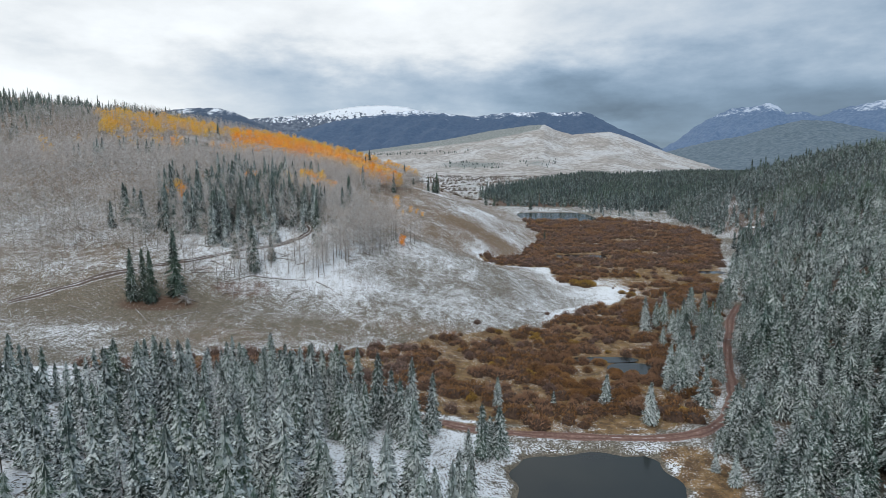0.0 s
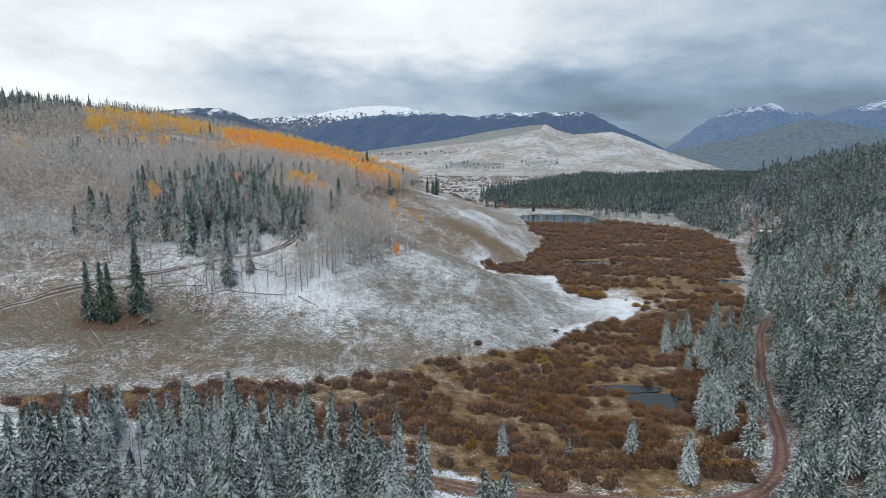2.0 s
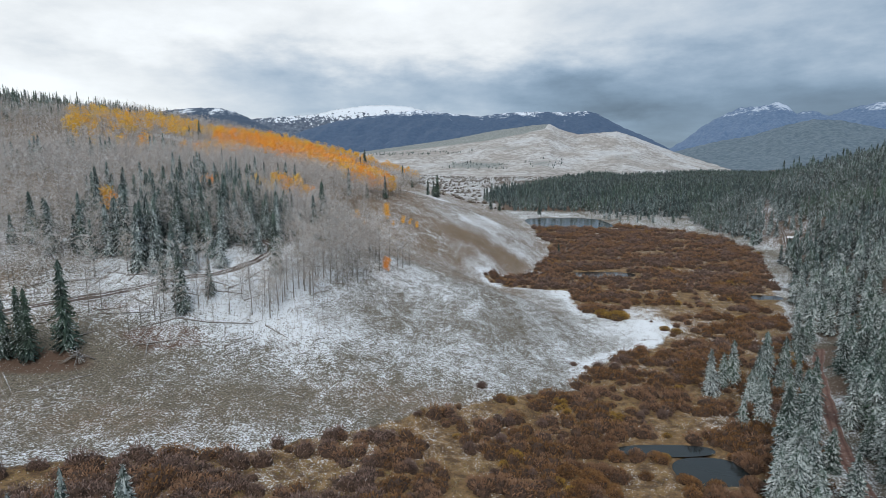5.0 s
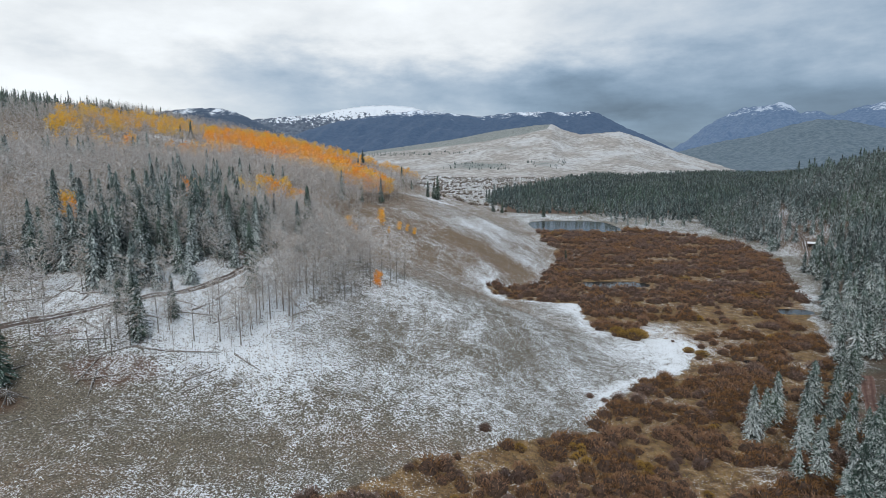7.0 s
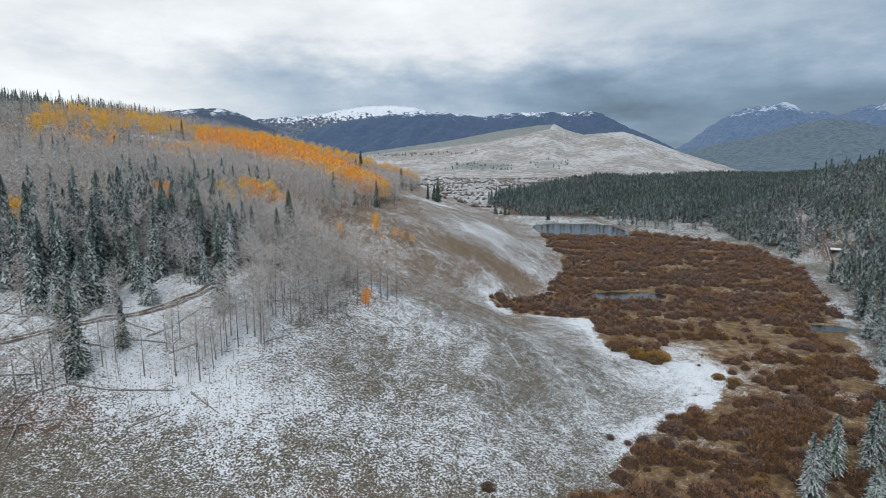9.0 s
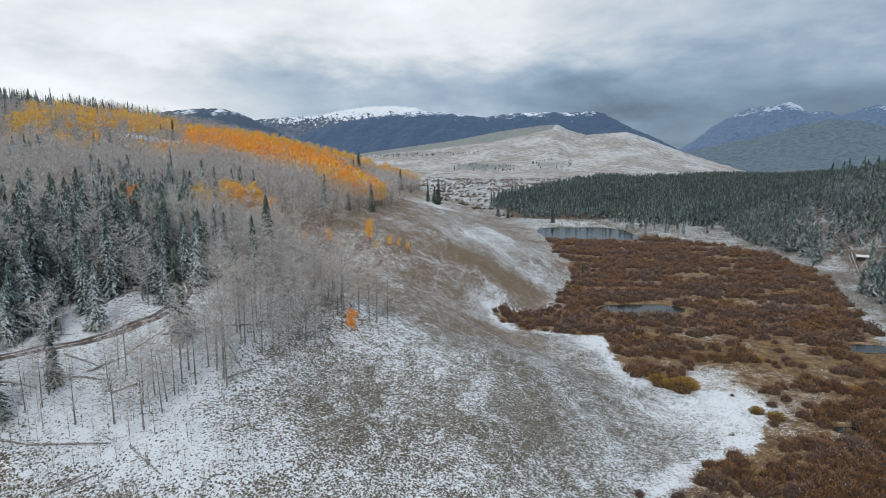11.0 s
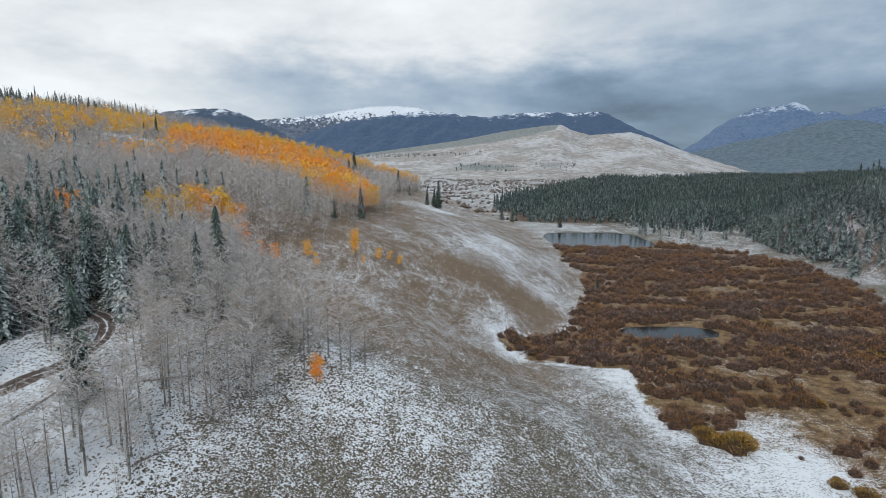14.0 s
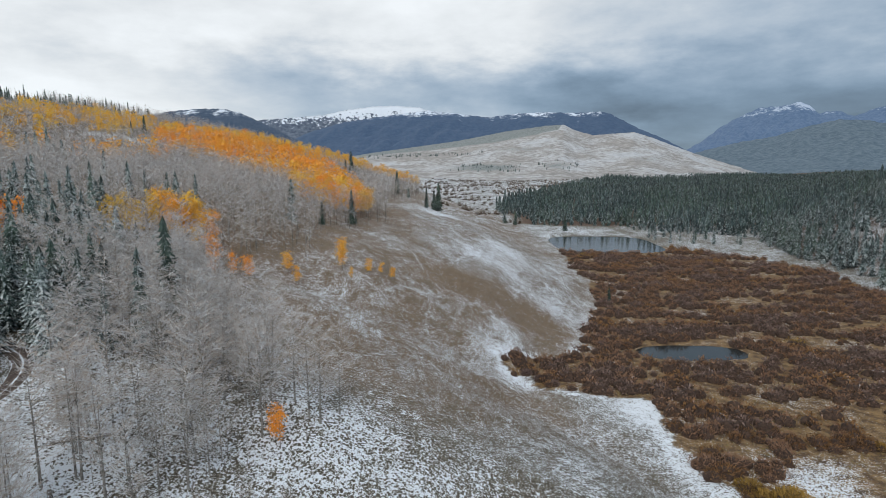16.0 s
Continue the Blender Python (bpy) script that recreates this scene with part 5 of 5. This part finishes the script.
    stuff("sagebrush", [shrub(0.45, 0.42, 9, rng, 0.06, solid=False), shrub(0.32, 0.36, 8, rng, 0.06, solid=False), shrub(0.6, 0.45, 10, rng, 0.055, solid=False)], rows_for(tufts, rng, 0.5, 1.1, 3), [M_SAGE], "low grey-brown sagebrush tufts poking through snow", "sagebrush", rng)
    far_tufts = scatter(-70, 80, 262, 480, 1.9, rng, sage)
    stuff("sagebrush", [shrub(0.6, 0.75, 8, rng, 0.12, solid=False), shrub(0.5, 0.6, 8, rng, 0.12, solid=False)], rows_for(far_tufts, rng, 0.6, 1.2, 2), [M_SAGE], "low brown tufts on the open hillside", "sagebrush", rng)
    def open_far(x, y):
        edge = np.interp(y, [600, 640, 760, 900, 1050, 1240, 1900], [90, 66, 64, 88, 140, 210, 480])
        return ((x < edge) & (x > along(y, FOOT) - 60)) * np.clip(0.25 + 0.6 * lumps(x, y, 90, 57), 0, 0.8)
    brush = scatter(-160, 400, 640, 1700, 9.0, rng, open_far)
    stuff("far_brush", [shrub(2.0, 2.6, 30, rng, 0.3), shrub(2.6, 1.9, 30, rng, 0.3)], rows_for(brush, rng, 0.6, 1.5, 2), [M_SAGE], "grey brush scattered over the open valley head", "brush", rng, heart=M_HEART)
    # dark single shrubs in the meadow
    dots = [(10.2, 166.3, 0.75), (35.5, 190, 0.8), (38.5, 188.5, 0.7), (-3, 153, 0.8), (58, 235, 0.9), (70, 231, 0.55), (72, 224, 0.6), (28, 287, 1.4), (31, 284, 1.3), (25, 291, 1.3)]
    bush = tagged(new("willow_bush", bush_mesh(shrub(1.6, 1.7, 380, rng, 0.05), M_WILLOW_GREY)), "single dark shrub standing in snow", "bush", "lone shrubs")
    plant([bush], [(x, y, at(x, y) - 0.1, k, 0) for x, y, k in dots], rng)
    gold_bush = tagged(new("willow_bush", bush_mesh(shrub(1.5, 1.9, 400, rng, 0.05), M_WILLOW_GOLD)), "bright ochre willow bush at the snow's edge", "bush", "ochre bushes")
    plant([gold_bush], [(x, y, at(x, y) - 0.1, k, 0) for x, y, k in ((57, 236, 1.35), (59.5, 234.5, 1.4), (61.5, 236, 1.2), (71, 222, 0.7), (73.5, 219, 0.8), (56, 239, 1.1))], rng)


build_shrubs()


# ---- fallen logs, brush heap, shed ----
def build_logs():
    rng = np.random.RandomState(61)
    logs = [(-75.4, 151, -68.4, 157.4), (-79, 177, -67, 179), (-79, 188, -75, 181), (-76, 185.5, -67, 180), (-70, 187, -68, 180), (-62, 196, -55, 200), (-36, 205, -31, 198), (-33, 196, -29, 201), (-66, 168, -57, 170), (-86, 156, -80, 150), (-60, 190, -50, 192), (-90, 172, -80, 176),
            (-98, 168, -90, 163), (-106, 158, -98, 155), (-72, 200, -64, 203), (-84, 185, -75, 189), (-47, 170, -42, 174), (-104, 178, -94, 182), (-63, 156, -56, 158), (-92, 150, -86, 146), (-115, 172, -106, 176), (-40, 211, -34, 214), (-95, 190, -86, 194)]
    for i in range(46):
        x, y, a, ln = rng.uniform(-112, -40), rng.uniform(166, 222), rng.normal(0.3, 0.7), rng.uniform(4, 10)
        logs.append((x, y, x + ln * math.cos(a), y + ln * math.sin(a)))
    for ax, ay, bx, by in logs:
        if float(near_line(0.5 * (ax + bx), 0.5 * (ay + by), ROAD_HILL)) < 5 or float(near_line(bx, by, ROAD_HILL)) < 2 or float(near_line(ax, ay, ROAD_HILL)) < 2:
            continue
        a, b = Vector((ax, ay, at(ax, ay) + 0.14)), Vector((bx, by, at(bx, by) + 0.16))
        n = max(3, int((b - a).length / 2) + 1)
        d = (b - a).normalized()
        s = d.cross(Vector((0, 0, 1))).normalized()
        u = s.cross(d)
        v, t, k = [], [], 6
        for i in range(n):
            f = i / (n - 1)
            c = a.lerp(b, f)
            c.z = max(c.z, at(c.x, c.y) + 0.12)
            r = 0.20 - 0.11 * f
            for j in range(k):
                q = 6.283 * j / k
                v.append(c + s * r * math.cos(q) + u * r * math.sin(q))
        for i in range(n - 1):
            for j in range(k):
                p, q = i * k + j, i * k + (j + 1) % k
                t += [(p, q, q + k), (p, q + k, p + k)]
        t += [(0, k - 1 - j, k - 2 - j) for j in range(k - 2)]
        tagged(new("fallen_log", smooth(tri_mesh("fallen_log", np.array(v), np.array(t), [M_LOG]))), "weathered grey fallen trunk lying in snow", "log", "fallen logs")
    # heap of poles round the lone spruces
    heap = tagged(new("brush_heap"), "heap of snowy dead poles beside lone spruces", "brush heap")
    cx, cy = -74.6, 161.2
    cz = at(cx, cy)
    heap.matrix_basis = pose(cx, cy, cz)
    for i in range(26):
        a, r = rng.uniform(0, 6.283), rng.uniform(1.8, 3.8)
        p = np.array([math.cos(a) * r, math.sin(a) * r, -0.1])
        q = np.array([math.cos(a + 2.7) * r * 0.5, math.sin(a + 2.7) * r * 0.5, rng.uniform(1.0, 2.6)])
        side = np.cross(q - p, (0, 0, 1.0))
        side = side / np.linalg.norm(side) * 0.14
        up = np.cross(side, q - p)
        up = up / np.linalg.norm(up) * 0.14
        v = np.array([p - side, p + up, p + side, q - side * 0.5, q + up * 0.5, q + side * 0.5])
        part("pole", tri_mesh("pole", v, np.array([(0, 1, 4), (0, 4, 3), (1, 2, 5), (1, 5, 4), (2, 0, 3), (2, 3, 5), (0, 2, 1), (3, 4, 5)]), [M_LOG]), heap)


build_logs()


def box(x0, x1, y0, y1, z0, z1):
    v = np.array([(x, y, z) for x in (x0, x1) for y in (y0, y1) for z in (z0, z1)], float)
    q = [(0, 1, 3, 2), (4, 6, 7, 5), (0, 4, 5, 1), (2, 3, 7, 6), (0, 2, 6, 4), (1, 5, 7, 3)]
    return v, np.array([t for a, b, c, d in q for t in ((a, b, c), (a, c, d))])


def build_shed():
    shed = tagged(new("shed"), "small open-fronted shed with a pale snowy roof", "shed")
    x, y = 208, 386
    shed.matrix_basis = pose(x, y, at(x, y), 0, 0, -30) @ Matrix.Scale(0.66, 4)
    for i, (a, b) in enumerate(((-4.5, -2.4), (4.5, -2.4), (-4.5, 2.4), (4.5, 2.4), (0, -2.4))):
        part("post", tri_mesh("post", *box(a - 0.12, a + 0.12, b - 0.12, b + 0.12, -0.6, 2.5), [M_BOARD]), shed)
    part("wall", tri_mesh("wall", *box(-4.4, 4.4, 2.25, 2.35, -0.5, 2.5), [M_BOARD]), shed)
    for s in (-1, 1):
        part("wall", tri_mesh("wall", *box(s * 4.45 - 0.05, s * 4.45 + 0.05, -2.2, 2.2, -0.5, 2.5), [M_BOARD]), shed)
    v = np.array([(-5, -3.1, 2.45), (5, -3.1, 2.45), (5, 0, 3.7), (-5, 0, 3.7), (-5, 3.1, 2.45), (5, 3.1, 2.45)])
    v = np.concatenate([v, v + (0, 0, 0.18)])
    q = [(0, 1, 2, 3), (3, 2, 5, 4), (6, 9, 8, 7), (9, 10, 11, 8), (0, 6, 7, 1), (4, 5, 11, 10), (1, 7, 8, 2), (2, 8, 11, 5), (0, 3, 9, 6), (3, 4, 10, 9)]
    part("roof", tri_mesh("roof", v, np.array([t for a, b, c, d in q for t in ((a, b, c), (a, c, d))]), [M_ROOF]), shed, "pale snow-covered gable roof")


build_shed()
